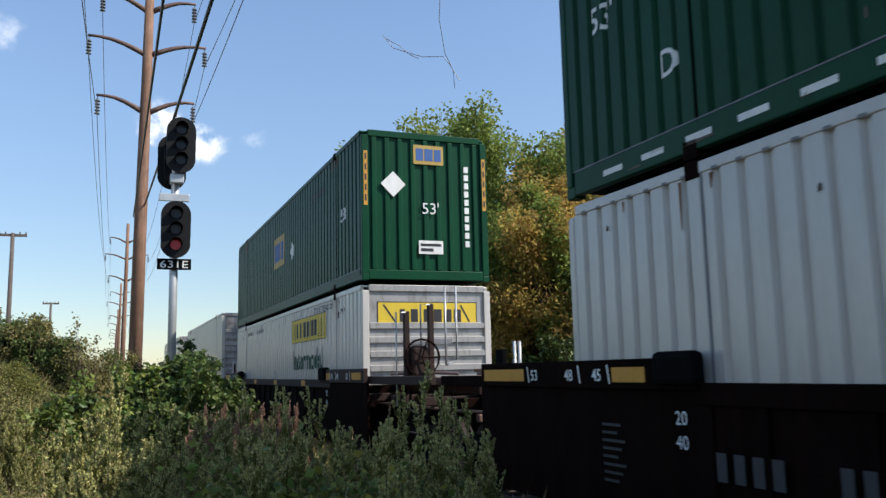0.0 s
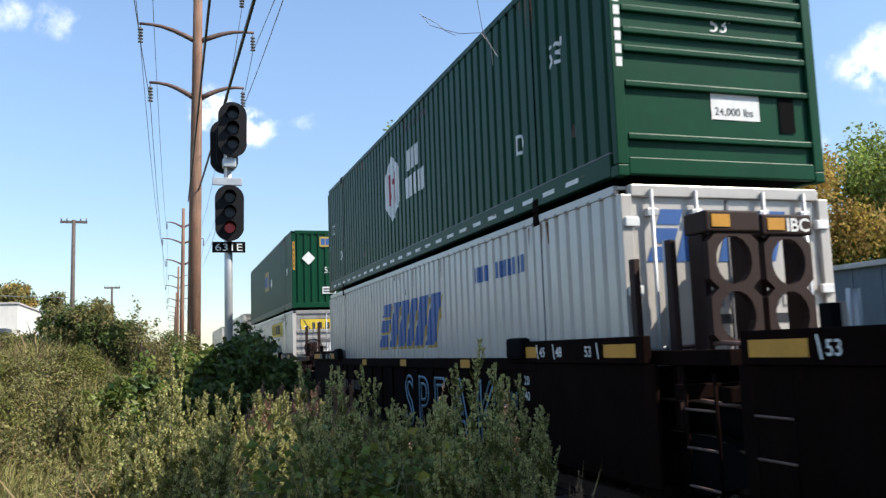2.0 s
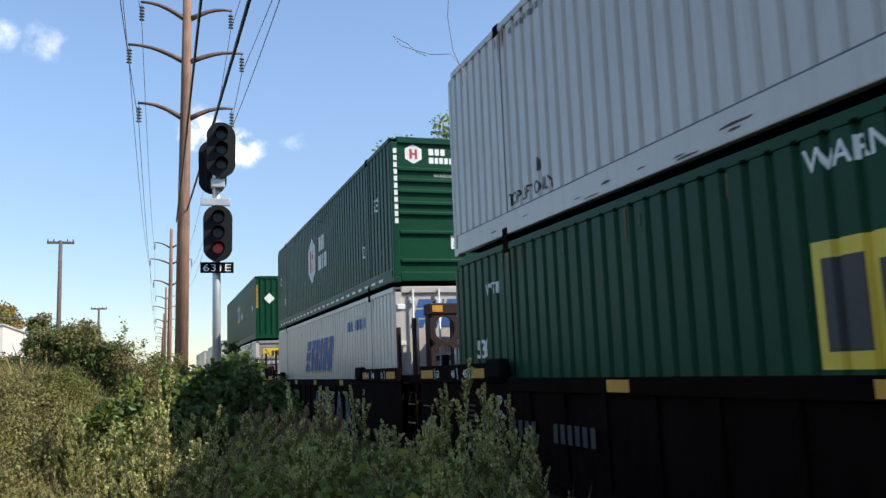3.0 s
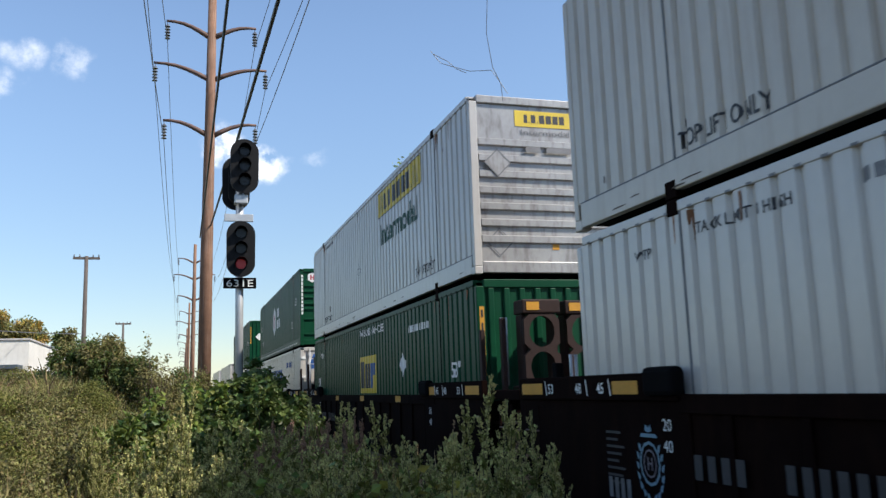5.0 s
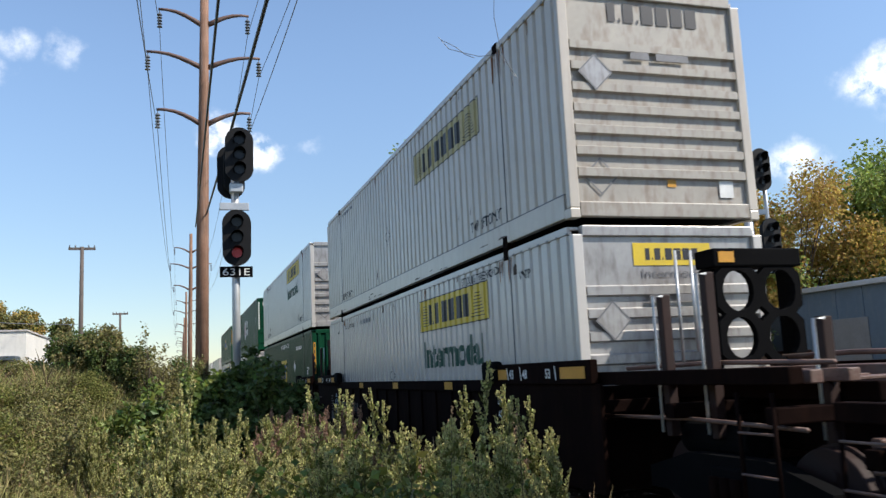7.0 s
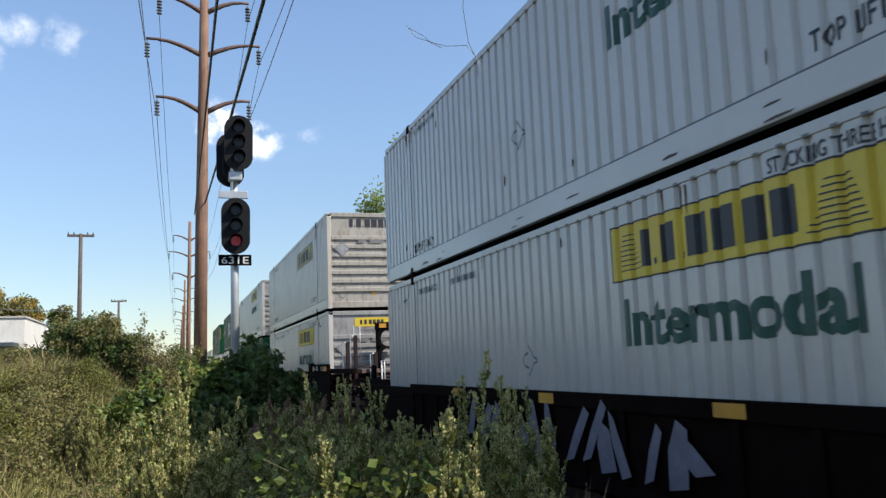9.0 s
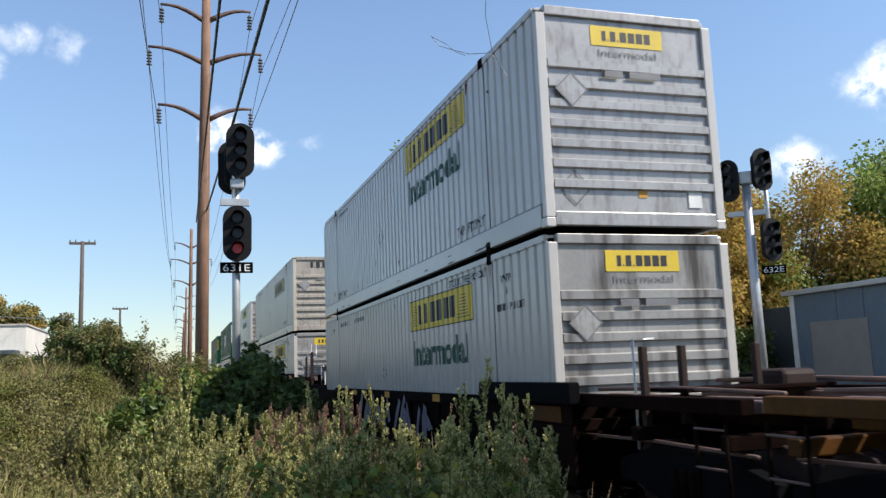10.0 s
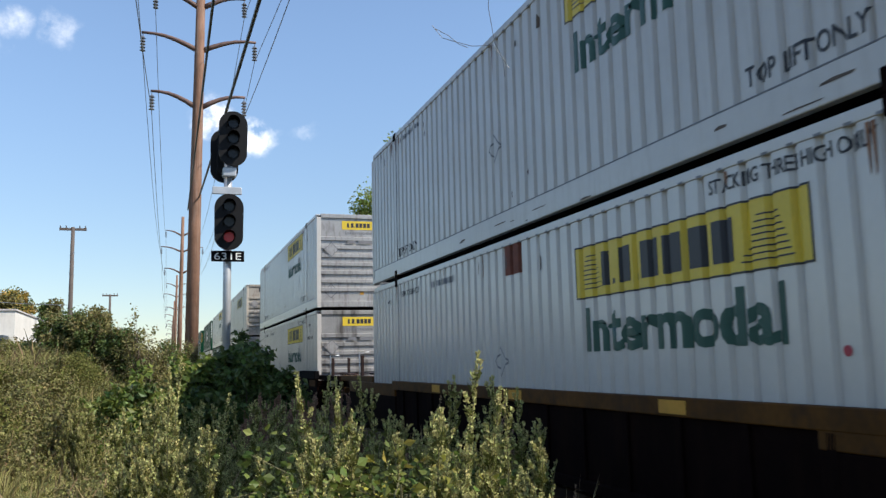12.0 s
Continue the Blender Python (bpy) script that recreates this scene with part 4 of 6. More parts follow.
def truck(t, y):
    """Two-axle bogie: side frames, bolster, springs and wheelsets."""
    tr = part("truck", boxed(-1.1, 1.1, y - 0.22, y + 0.22, 0.48, 0.72, 0.03), M["black"], t)
    for sx in (-1, 1):
        bm = bmesh.new()
        prof = [(-1.25, 0.42), (-1.25, 0.62), (-0.55, 0.80), (0.55, 0.80), (1.25, 0.62), (1.25, 0.42), (0.95, 0.42), (0.45, 0.28), (-0.45, 0.28), (-0.95, 0.42)]
        a = [bm.verts.new((sx * 0.93, y + p, z)) for p, z in prof]
        b = [bm.verts.new((sx * 1.08, y + p, z)) for p, z in prof]
        bm.faces.new(a)
        bm.faces.new(b[::-1])
        for k in range(len(prof)):
            j = (k + 1) % len(prof)
            bm.faces.new((a[k], a[j], b[j], b[k]))
        part("side_frame", bm, M["black"], tr)
        for dy in (-0.15, 0, 0.15):
            bm = tube(bmesh.new(), [(sx * 1.1, y + dy, 0.33), (sx * 1.1, y + dy, 0.62)], 0.06, 10)
            part("spring", bm, M["steel_dark"], tr, "", True)
    sets = []
    for dy in (-0.89, 0.89):
        bm = disc(bmesh.new(), (0, 0, 0), (1, 0, 0), 0.07, 1.9, 12)
        for sx in (-1, 1):
            disc(bm, (sx * 0.74, 0, 0), (1, 0, 0), 0.457, 0.12, 28, 0.015)
            disc(bm, (sx * 0.67, 0, 0), (1, 0, 0), 0.485, 0.03, 28)
            disc(bm, (sx * 0.99, 0, 0), (1, 0, 0), 0.12, 0.10, 6)
            for k in range(4):
                disc(bm, (sx * 0.81, math.cos(k * 1.571) * 0.26, math.sin(k * 1.571) * 0.26), (1, 0, 0), 0.05, 0.03, 8)
        w = part("wheelset", bm, M["steel_brown"], tr)
        w.matrix_basis = pose(0, y + dy, 0.457)
        sets.append(w)
    return sets


def grab_iron(t, pts, r=0.014, mat="galv", label="bright steel grab iron"):
    return part("grab_iron", tube(bmesh.new(), pts, r, 6), M[mat], t, label, True)


def well_car(front, paint, chord_top, ahead, behind, label, marks=True, ends=("plain", "plain"), graffiti=(), trucks=(True, True), raised=True, wild=False, crest=False):
    """Well car unit in the same frame as the container it carries; ahead and behind are its overhangs."""
    t = thing("well_car", pose(TRACK_X, front, 0), label, "rail car", "cars of the train")
    p = M[paint]
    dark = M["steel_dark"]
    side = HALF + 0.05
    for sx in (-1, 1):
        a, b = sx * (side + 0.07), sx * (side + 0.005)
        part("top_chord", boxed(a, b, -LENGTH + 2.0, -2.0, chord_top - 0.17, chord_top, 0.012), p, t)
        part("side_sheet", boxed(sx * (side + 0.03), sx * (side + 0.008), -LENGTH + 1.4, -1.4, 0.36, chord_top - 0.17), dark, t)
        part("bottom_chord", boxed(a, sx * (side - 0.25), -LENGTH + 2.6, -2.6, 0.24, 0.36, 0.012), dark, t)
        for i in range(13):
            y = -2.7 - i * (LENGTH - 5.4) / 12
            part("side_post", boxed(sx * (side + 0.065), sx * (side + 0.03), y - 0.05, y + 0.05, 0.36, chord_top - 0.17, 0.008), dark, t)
        for y0, y1 in ((-2.06, 1.55 if ahead < 2 else 1.95), (-LENGTH - 0.5, -LENGTH + 2.72)):
            if raised:
                top = chord_top + 0.20
                part("end_guide", boxed(sx * (side + 0.10), sx * (side + 0.01), y0, y1, chord_top - 0.06, top, 0.012), p, t)
                inner = y0 if y0 > -5 else y1
                part("guide_block", boxed(sx * (side + 0.16), sx * (side + 0.01), inner - (0.02 if y0 > -5 else 0.5), inner + (0.5 if y0 > -5 else 0.02), chord_top - 0.02, top + 0.05, 0.05), M["black"], t, "black rounded guide block")
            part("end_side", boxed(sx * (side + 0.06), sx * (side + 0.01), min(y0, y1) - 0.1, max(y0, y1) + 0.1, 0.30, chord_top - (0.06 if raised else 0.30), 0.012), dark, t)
            if not raised:
                part("end_sill", boxed(sx * (side + 0.065), sx * (side + 0.01), min(y0, y1) - 0.1, max(y0, y1) + 0.1, chord_top - 0.298, chord_top - 0.06, 0.012), p, t)
    for y0 in (0.03, -LENGTH - 0.11):
        part("well_end", boxed(-side, side, y0, y0 + 0.08, 0.26, chord_top - 0.1, 0.01), dark, t)
    part("well_floor", boxed(-side, side, -LENGTH + 0.2, -0.2, 0.26, 0.345), dark, t)
    deck_z = chord_top - 0.08
    for y0, y1, kind in ((0.05, ahead, ends[0]), (-LENGTH - behind, -LENGTH - 0.05, ends[1])):
        part("end_deck", boxed(-0.5, 0.5, y0, y1, deck_z - 0.16, deck_z, 0.015), p, t)
        for k in range(3):
            yc = y0 + (y1 - y0) * (0.08 + 0.42 * k)
            part("cross_beam", boxed(-side + 0.04, side - 0.04, yc - 0.07, yc + 0.07, deck_z - 0.30, deck_z - 0.165, 0.015), p, t)
        yh = y1 - 0.1 if y0 > 0 else y0 + 0.1
        out = 0.5 if y0 > 0 else -0.5
        part("brake_hose", tube(bmesh.new(), [(-0.4, yh, deck_z - 0.5), (-0.42, yh + out * 0.4, deck_z - 0.62), (-0.3, yh + out, deck_z - 0.72), (-0.2, yh + out * 1.5, deck_z - 0.68)], 0.025, 8), M["black"], t, "black rubber brake hose", True)
        part("centre_sill", boxed(-0.32, 0.32, y0, y1 + 0.05, deck_z - 0.62, deck_z - 0.17, 0.015), dark, t)
        for sx in (-1, 1):
            part("deck_beam", boxed(sx * (side - 0.02), sx * (side - 0.16), y0, y1, deck_z + 0.004, deck_z + 0.14, 0.012), p, t)
            yo = y1 - 0.12 if y0 > 0 else y0 + 0.12
            lad = grab_iron(t, [(sx * (side + 0.05), yo, deck_z - 0.05), (sx * (side + 0.05), yo, 0.35)], 0.018, "steel_dark", "")
            grab_iron(t, [(sx * (side + 0.05), yo + 0.42 * (-1 if y0 > 0 else 1), deck_z - 0.05), (sx * (side + 0.05), yo + 0.42 * (-1 if y0 > 0 else 1), 0.35)], 0.018, "steel_dark", "")
            for k in range(3):
                zz = 0.42 + k * 0.32
                grab_iron(t, [(sx * (side + 0.06), yo, zz), (sx * (side + 0.06), yo + 0.42 * (-1 if y0 > 0 else 1), zz)], 0.012, "deck_rust", "rusty steel step rung")
        ym = (y0 + y1) / 2
        lo, hi = y0 + 0.1, y1 - 0.1
        for xx in (-0.98, -0.62, 0.66, 1.02):
            part("long_beam", boxed(xx - 0.06, xx + 0.06, lo, hi, deck_z + 0.002, deck_z + 0.11, 0.012), M["deck_rust"], t, "rust-worn brown beam")
        for xx, zz, rr in ((-0.8, deck_z + 0.16, 0.022), (0.86, deck_z + 0.2, 0.028), (-1.12, deck_z - 0.34, 0.02)):
            part("air_pipe", tube(bmesh.new(), [(xx, lo, zz), (xx, ym, zz + 0.03), (xx, hi, zz)], rr, 8), M["deck_rust"], t, "worn steel air pipe", True)
        for k in range(4):
            yb = lo + (hi - lo) * (k + 0.5) / 4
            part("deck_plate", boxed(-0.52, 0.52, yb - 0.16, yb + 0.16, deck_z + 0.002, deck_z + 0.03, 0.006), M["deck_rust"], t, "rust-worn tread plate")
        part("reservoir", disc(bmesh.new(), (-0.72, ym, deck_z - 0.52), (0, 1, 0), 0.17, min(1.0, hi - lo), 18, 0.02), M["black"], t, "black air reservoir")
        part("angle_cock", boxed(-0.5, -0.36, yh - 0.06, yh + 0.06, deck_z - 0.56, deck_z - 0.44, 0.02), M["deck_rust"], t)
        if kind == "rails":
            for xx, zt in ((-1.05, 2.62), (-0.62, 2.75)):
                part("stanchion", boxed(xx - 0.045, xx + 0.045, ym - 0.05, ym + 0.05, deck_z, zt, 0.01), M["steel_brown"], t, "brown upright stanchion")
                grab_iron(t, [(xx - 0.03, ym - 0.07, zt - 0.02), (xx - 0.2, ym - 0.07, zt - 0.02), (xx - 0.2, ym - 0.07, deck_z - 0.35)])
            grab_iron(t, [(-0.35, ym, deck_z + 0.3), (-0.35, ym, 3.05), (-0.15, ym, 3.05), (-0.15, ym, deck_z + 0.4), (-0.35, ym, deck_z + 0.3)], 0.018)
            bm = bmesh.new()
            tube(bm, [(-0.85 + 0.30 * math.cos(k * 0.3927), ym - 0.2, 1.85 + 0.30 * math.sin(k * 0.3927)) for k in range(17)], 0.018, 6, False)
            for k in range(5):
                tube(bm, [(-0.85, ym - 0.2, 1.85), (-0.85 + 0.29 * math.cos(k * 1.2566), ym - 0.2, 1.85 + 0.29 * math.sin(k * 1.2566))], 0.012, 5)
            part("brake_wheel", bm, M["steel_dark"], t, "dark spoked brake wheel")
            part("brake_housing", boxed(-1.0, -0.7, ym - 0.15, ym + 0.05, 1.5, 2.05, 0.05), M["steel_brown"], t)
        elif kind == "bulkhead":
            bulkhead(t, -LENGTH - 0.78, "steel_brown", -0.86, 1, "brown steel bulkhead with round holes")
            bulkhead(t, -LENGTH - 0.62, "steel_brown", -0.10, 1, "brown steel bulkhead with round holes")
            bm = flat_text("IBC", 0.13, 0.03)
            for v in bm.verts:
                v.co = (0.16 + v.co.x, -LENGTH - 0.645, 2.68 + v.co.y)
            tagged(part("bulkhead_lettering", bm, M["white_mark"], t, "white letters"), kind="stuff")
            part("stanchion", boxed(-1.12, -1.05, -LENGTH - 0.55, -LENGTH - 0.45, deck_z - 0.6, 2.6, 0.01), M["steel_brown"], t, "brown upright stanchion")
            part("stanchion", boxed(-1.34, -1.27, -LENGTH - 0.25, -LENGTH - 0.15, deck_z - 0.6, 2.45, 0.01), M["steel_brown"], t, "brown upright stanchion")
            grab_iron(t, [(-1.05, -LENGTH - 0.35, deck_z), (-1.05, -LENGTH - 0.35, 2.62), (-0.97, -LENGTH - 0.35, 2.62), (-0.97, -LENGTH - 0.35, deck_z + 0.2)], 0.02)
        elif kind == "handrails":
            bulkhead(t, -LENGTH - 0.80, "black", 0.0, 2, "black steel bulkhead with round holes")
            for yy, xx, zt in ((-LENGTH - 1.3, -1.0, 2.3), (-LENGTH - 1.9, -0.9, 2.45), (-LENGTH - 3.0, -0.6, 1.95)):
                part("stanchion", boxed(xx - 0.05, xx + 0.05, yy - 0.05, yy + 0.05, deck_z - 0.5, zt, 0.01), M["steel_brown"], t, "brown upright stanchion")
                grab_iron(t, [(xx - 0.05, yy - 0.07, zt - 0.02), (xx - 0.16, yy - 0.07, zt - 0.02), (xx - 0.16, yy - 0.07, deck_z - 0.45)])
            grab_iron(t, [(-0.82, -LENGTH - 1.3, deck_z + 0.2), (-0.82, -LENGTH - 1.3, 2.75), (-0.64, -LENGTH - 1.3, 2.75), (-0.64, -LENGTH - 1.3, deck_z + 0.3)], 0.016)
        elif kind == "low":
            part("walkway", boxed(-0.9, 0.9, ym - 0.35, ym + 0.35, deck_z + 0.15, deck_z + 0.19, 0.008), M["steel_dark"], t)
            for xx in (-1.15, -0.7, 0.2):
                part("stanchion", boxed(xx - 0.035, xx + 0.035, ym - 0.04, ym + 0.04, deck_z - 0.25, deck_z + 0.62, 0.01), M["steel_brown"], t, "brown upright stanchion")
            grab_iron(t, [(-1.2, ym + 0.1, deck_z - 0.4), (-1.2, ym + 0.1, deck_z + 0.7), (-0.95, ym + 0.1, deck_z + 0.7)])
            part("valve_housing", boxed(0.35, 0.8, ym - 0.2, ym + 0.3, deck_z, deck_z + 0.34, 0.06), M["steel_brown"], t)
        elif kind == "posts":
            part("stanchion", boxed(-1.28, -1.18, ym - 0.06, ym + 0.06, deck_z - 0.5, deck_z + 0.45, 0.012), M["black"], t, "black deck post")
            grab_iron(t, [(-1.05, ym, deck_z - 0.5), (-1.05, ym, deck_z + 0.55), (-0.98, ym, deck_z + 0.55), (-0.98, ym, deck_z - 0.2)], 0.02)
    if wild:
        for sx in (-1, 1):
            part("end_ledge", boxed(sx * (side + 0.16), sx * (side + 0.01), -LENGTH - 0.75, -LENGTH + 2.15, chord_top - 0.056, chord_top + 0.19, 0.02), M["black"], t, "black projecting guide ledge")
            part("ledge_stripe", boxed(sx * (side + 0.072), sx * (side + 0.066), -LENGTH - 0.35, -LENGTH + 0.7, chord_top - 0.27, chord_top - 0.09), M["steel_ochre"], t, "faded ochre stripe")
    if not raised:
        bm = bmesh.new()
        yw, zw = ahead - 0.45, deck_z + 0.62
        tube(bm, [(0.4 + 0.28 * math.cos(k * 0.3927), yw, zw + 0.28 * math.sin(k * 0.3927)) for k in range(17)], 0.02, 6, False)
        for k in range(5):
            tube(bm, [(0.4, yw, zw), (0.4 + 0.27 * math.cos(k * 1.2566), yw, zw + 0.27 * math.sin(k * 1.2566))], 0.014, 5)
        part("brake_wheel", bm, M["black"], t, "dark spoked brake wheel")
        part("brake_housing", boxed(0.26, 0.54, yw + 0.04, yw + 0.3, deck_z, deck_z + 0.75, 0.05), M["steel_brown"], t)
    # coupler at the outer ends
    part("coupler", boxed(-0.12, 0.12, ahead - 0.1, ahead + 0.35, 0.72, 0.98, 0.04), M["rail"], t, "rusty steel coupler")
    sets = []
    if trucks[0]:
        sets += truck(t, ahead - 1.2)
    if trucks[1]:
        sets += truck(t, -LENGTH - behind + 1.2)
    for sx in (-1,):
        xs = sx * (side + 0.10) - 0.004
        zc = chord_top + 0.07

        def mark(name, bm, s, z, mat, lbl="", off=0.0):
            for v in bm.verts:
                v.co = (xs - off, -(s + v.co.x), z + v.co.y)
            ob = part(name, bm, M[mat], t, lbl)
            return tagged(ob, kind="stuff") if name in JOINED else ob

        if marks and raised:
            e = LENGTH
            lead = 1.45 if ahead < 2 else 1.85
            for s, w in ((-lead, lead - 0.82), (0.90, 0.50), (e - 2.2, 0.32), (e - 0.25, 0.62)):
                mark("amber_stripe", flat_shapes([rect(0, 0, w, 0.13)]), s, zc - 0.07, "amber", "amber stripe")
            for s, text_s, w in ((-0.72, -0.66, "53"), (0.33, 0.06, "48"), (0.84, 0.57, "45"), (e - 1.86, e - 1.80, "45"), (e - 1.42, e - 1.36, "48"), (e - 0.38, e - 0.66, "53")):
                mark("size_mark", flat_shapes([[(0.01, 0), (0.035, 0), (0.0, 0.17), (-0.025, 0.17)]]), s, zc - 0.085, "white_mark", "", 0.002)
                mark("size_lettering", flat_text(w, 0.11, 0.02), text_s, zc - 0.06, "white_mark", "", 0.002)
        xs = -(side + 0.075)
        for s in (4.6, 7.9, 11.4):
            mark("amber_stripe", flat_shapes([rect(0, 0, 0.42, 0.12)]), s, chord_top - 0.145, "amber", "amber stripe")
        xs = -(side + 0.068)
        for s in (2.25, 14.3) if marks else ():
            mark("size_lettering", flat_text("20", 0.11), s - 0.52, chord_top - 0.33, "white_mark")
            mark("size_lettering", flat_text("40", 0.11), s - 0.52, chord_top - 0.52, "white_mark")
        xs = -(side + 0.034)
        mark("big_lettering", flat_text("53", 0.34), LENGTH - 1.75, 0.62, "worn_mark")
        xs = -(side + 0.07)
        if marks:
            mark("owner_marking", flat_shapes([rect(0.19 * i, 0, 0.19 * i + 0.11, 0.21) for i in range(4)] + [rect(1.15 + 0.17 * i, 0, 1.15 + 0.17 * i + 0.10, 0.21) for i in range(6)]), 2.2, 0.78, "grey_mark")
            mark("data_print", flat_shapes([rect(0, 0.07 * i, 0.24 + 0.06 * (i % 3), 0.07 * i + 0.025) for i in range(8)]), 0.65, 0.62, "grey_mark")
        for words, size, s, z in graffiti:
            cu = bpy.data.curves.new("graffiti", "FONT")
            cu.body = words
            cu.size = size
            cu.space_character = 1.42
            cu.fill_mode = "NONE"
            cu.bevel_depth = 0.018 * size
            cu.bevel_resolution = 0
            cu.resolution_u = 3
            ob = bpy.data.objects.new("graffiti", cu)
            scene.collection.objects.link(ob)
            me = bpy.data.meshes.new_from_object(ob.evaluated_get(bpy.context.evaluated_depsgraph_get()))
            bpy.data.objects.remove(ob)
            bm = bmesh.new()
            bm.from_mesh(me)
            bpy.data.meshes.remove(me)
            for v in bm.verts:
                v.co = (-(side + 0.074) + v.co.z * 0.5, -(s + v.co.x), z + v.co.y)
            tagged(part("graffiti", bm, M["spray"], t, "pale blue spray-painted letters"), kind="stuff")
        if wild:
            xs = -(side + 0.072)
            r = random.Random(5)
            strokes = []
            for k in range(15):
                x0, w, lean = 0.42 * k, r.uniform(0.16, 0.34), r.uniform(-0.35, 0.45)
                z0, z1 = r.uniform(0.0, 0.25), r.uniform(0.5, 0.78)
                strokes.append([(x0, z0), (x0 + w, z0 + 0.05), (x0 + w + lean, z1), (x0 + w * 0.45 + lean, z1 + 0.08), (x0 + lean * 0.6, z1 * 0.7)])
            tagged(mark("graffiti", flat_shapes(strokes), 5.2, 0.34, "spray_white", "pale lilac spray-painted strokes"), kind="stuff")
        if crest:
            xs = -(side + 0.072)
            crest_shapes, inner = [], []
            for k in range(12):
                a0, a1 = k * math.pi / 6, (k + 1) * math.pi / 6
                for r0, r1, cz, out in ((0.155, 0.18, 0.36, crest_shapes), (0.10, 0.115, 0.36, inner)):
                    out.append([(0.2 + r1 * math.cos(a0), cz + r1 * 1.15 * math.sin(a0)), (0.2 + r1 * math.cos(a1), cz + r1 * 1.15 * math.sin(a1)), (0.2 + r0 * math.cos(a1), cz + r0 * 1.15 * math.sin(a1)), (0.2 + r0 * math.cos(a0), cz + r0 * 1.15 * math.sin(a0))])
            for sgn in (-1, 1):
                for k in range(7):
                    a0 = -1.4 + 0.36 * k
                    px, pz = 0.2 + sgn * 0.19 * math.cos(a0), 0.30 + 0.27 * math.sin(a0)
                    crest_shapes.append([(px, pz), (px + sgn * 0.035, pz - 0.02), (px + sgn * 0.06, pz + 0.06), (px + sgn * 0.015, pz + 0.04)])
            crest_shapes.append([(0.05, 0.60), (0.35, 0.60), (0.33, 0.635), (0.07, 0.635)])
            crest_shapes.append([(0.14, 0.66), (0.2, 0.645), (0.26, 0.66), (0.24, 0.72), (0.2, 0.69), (0.16, 0.72)])
            inner += [rect(0.155, 0.30, 0.172, 0.42), rect(0.228, 0.30, 0.245, 0.42), rect(0.172, 0.352, 0.228, 0.368)]
            mark("graffiti", flat_shapes(crest_shapes), 1.28, 0.50, "spray", "blue-white spray-painted crest")
            mark("graffiti", flat_shapes(inner), 1.28, 0.50, "spray_white", "pale inner ring of the crest")
            mark("owner_marking", flat_shapes([rect(0.12 * i, 0, 0.12 * i + 0.075, 0.20) for i in range(4)]), 0.66, 0.48, "worn_mark")
    return t, sets


def build_cars():
    rows = {}
    rows["a"] = well_car(FRONTS["a"], "steel_brown", 1.50, 3.4, 3.4, "brown well car with end handrails and brake wheel", ends=("low", "rails"))
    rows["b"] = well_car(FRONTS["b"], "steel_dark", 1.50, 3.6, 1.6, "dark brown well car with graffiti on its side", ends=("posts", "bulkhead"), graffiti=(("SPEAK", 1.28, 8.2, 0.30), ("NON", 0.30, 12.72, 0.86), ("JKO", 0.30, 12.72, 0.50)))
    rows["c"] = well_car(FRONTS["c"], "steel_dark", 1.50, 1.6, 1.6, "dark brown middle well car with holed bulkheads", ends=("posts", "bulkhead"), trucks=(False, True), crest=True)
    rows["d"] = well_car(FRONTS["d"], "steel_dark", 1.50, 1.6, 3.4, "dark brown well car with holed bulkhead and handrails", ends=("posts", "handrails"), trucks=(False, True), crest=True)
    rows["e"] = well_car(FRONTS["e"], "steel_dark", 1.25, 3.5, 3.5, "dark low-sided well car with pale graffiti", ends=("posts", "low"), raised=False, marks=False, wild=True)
    rows["f"] = well_car(FRONTS["f"], "steel_ochre", 1.28, 3.5, 3.5, "worn ochre-brown well car", ends=("low", "low"), raised=False, marks=False)
    for name, y in (("ahead", 51.9), ("far_ahead", 73.5)):
        t = thing("flat_car", pose(TRACK_X, y, 0), "dark flat car under a single white container", "rail car", "cars of the train")
        part("deck", boxed(-1.35, 1.35, -LENGTH - 1.5, 1.5, 0.95, 1.29, 0.02), M["steel_dark"], t)
        part("centre_sill", boxed(-0.4, 0.4, -LENGTH - 1.7, 1.7, 0.6, 0.94, 0.02), M["black"], t)
        rows[name] = (t, truck(t, 0.2) + truck(t, -LENGTH - 0.2))
    return rows


boxes = build_containers()
cars = build_cars()

# ---- ground and tracks ----


def smooth(a, b, v):
    k = min(1.0, max(0.0, (v - a) / (b - a)))
    return k * k * (3 - 2 * k)


def ground_z(x, y):
    """Height of the ground: ditch by the track, a low bank that climbs away from the rails."""
    bank = 1.6 * smooth(1.2, -3.2, x) * smooth(3, 20, y) * (1 - 0.6 * smooth(60, 130, y))
    bed = 0.0
    for c in (TRACK_X, TRACK_X + 4.6):
        bed = max(bed, smooth(3.1, 1.9, abs(x - c)))
    rough = 0.10 * noise.noise((x * 0.35, y * 0.35, 0)) + 0.35 * noise.noise((x * 0.05, y * 0.05, 7)) * smooth(20, 80, abs(x) + abs(y))
    return -0.27 + bank + 0.05 * bed + rough * (1 - bed) * 0.9


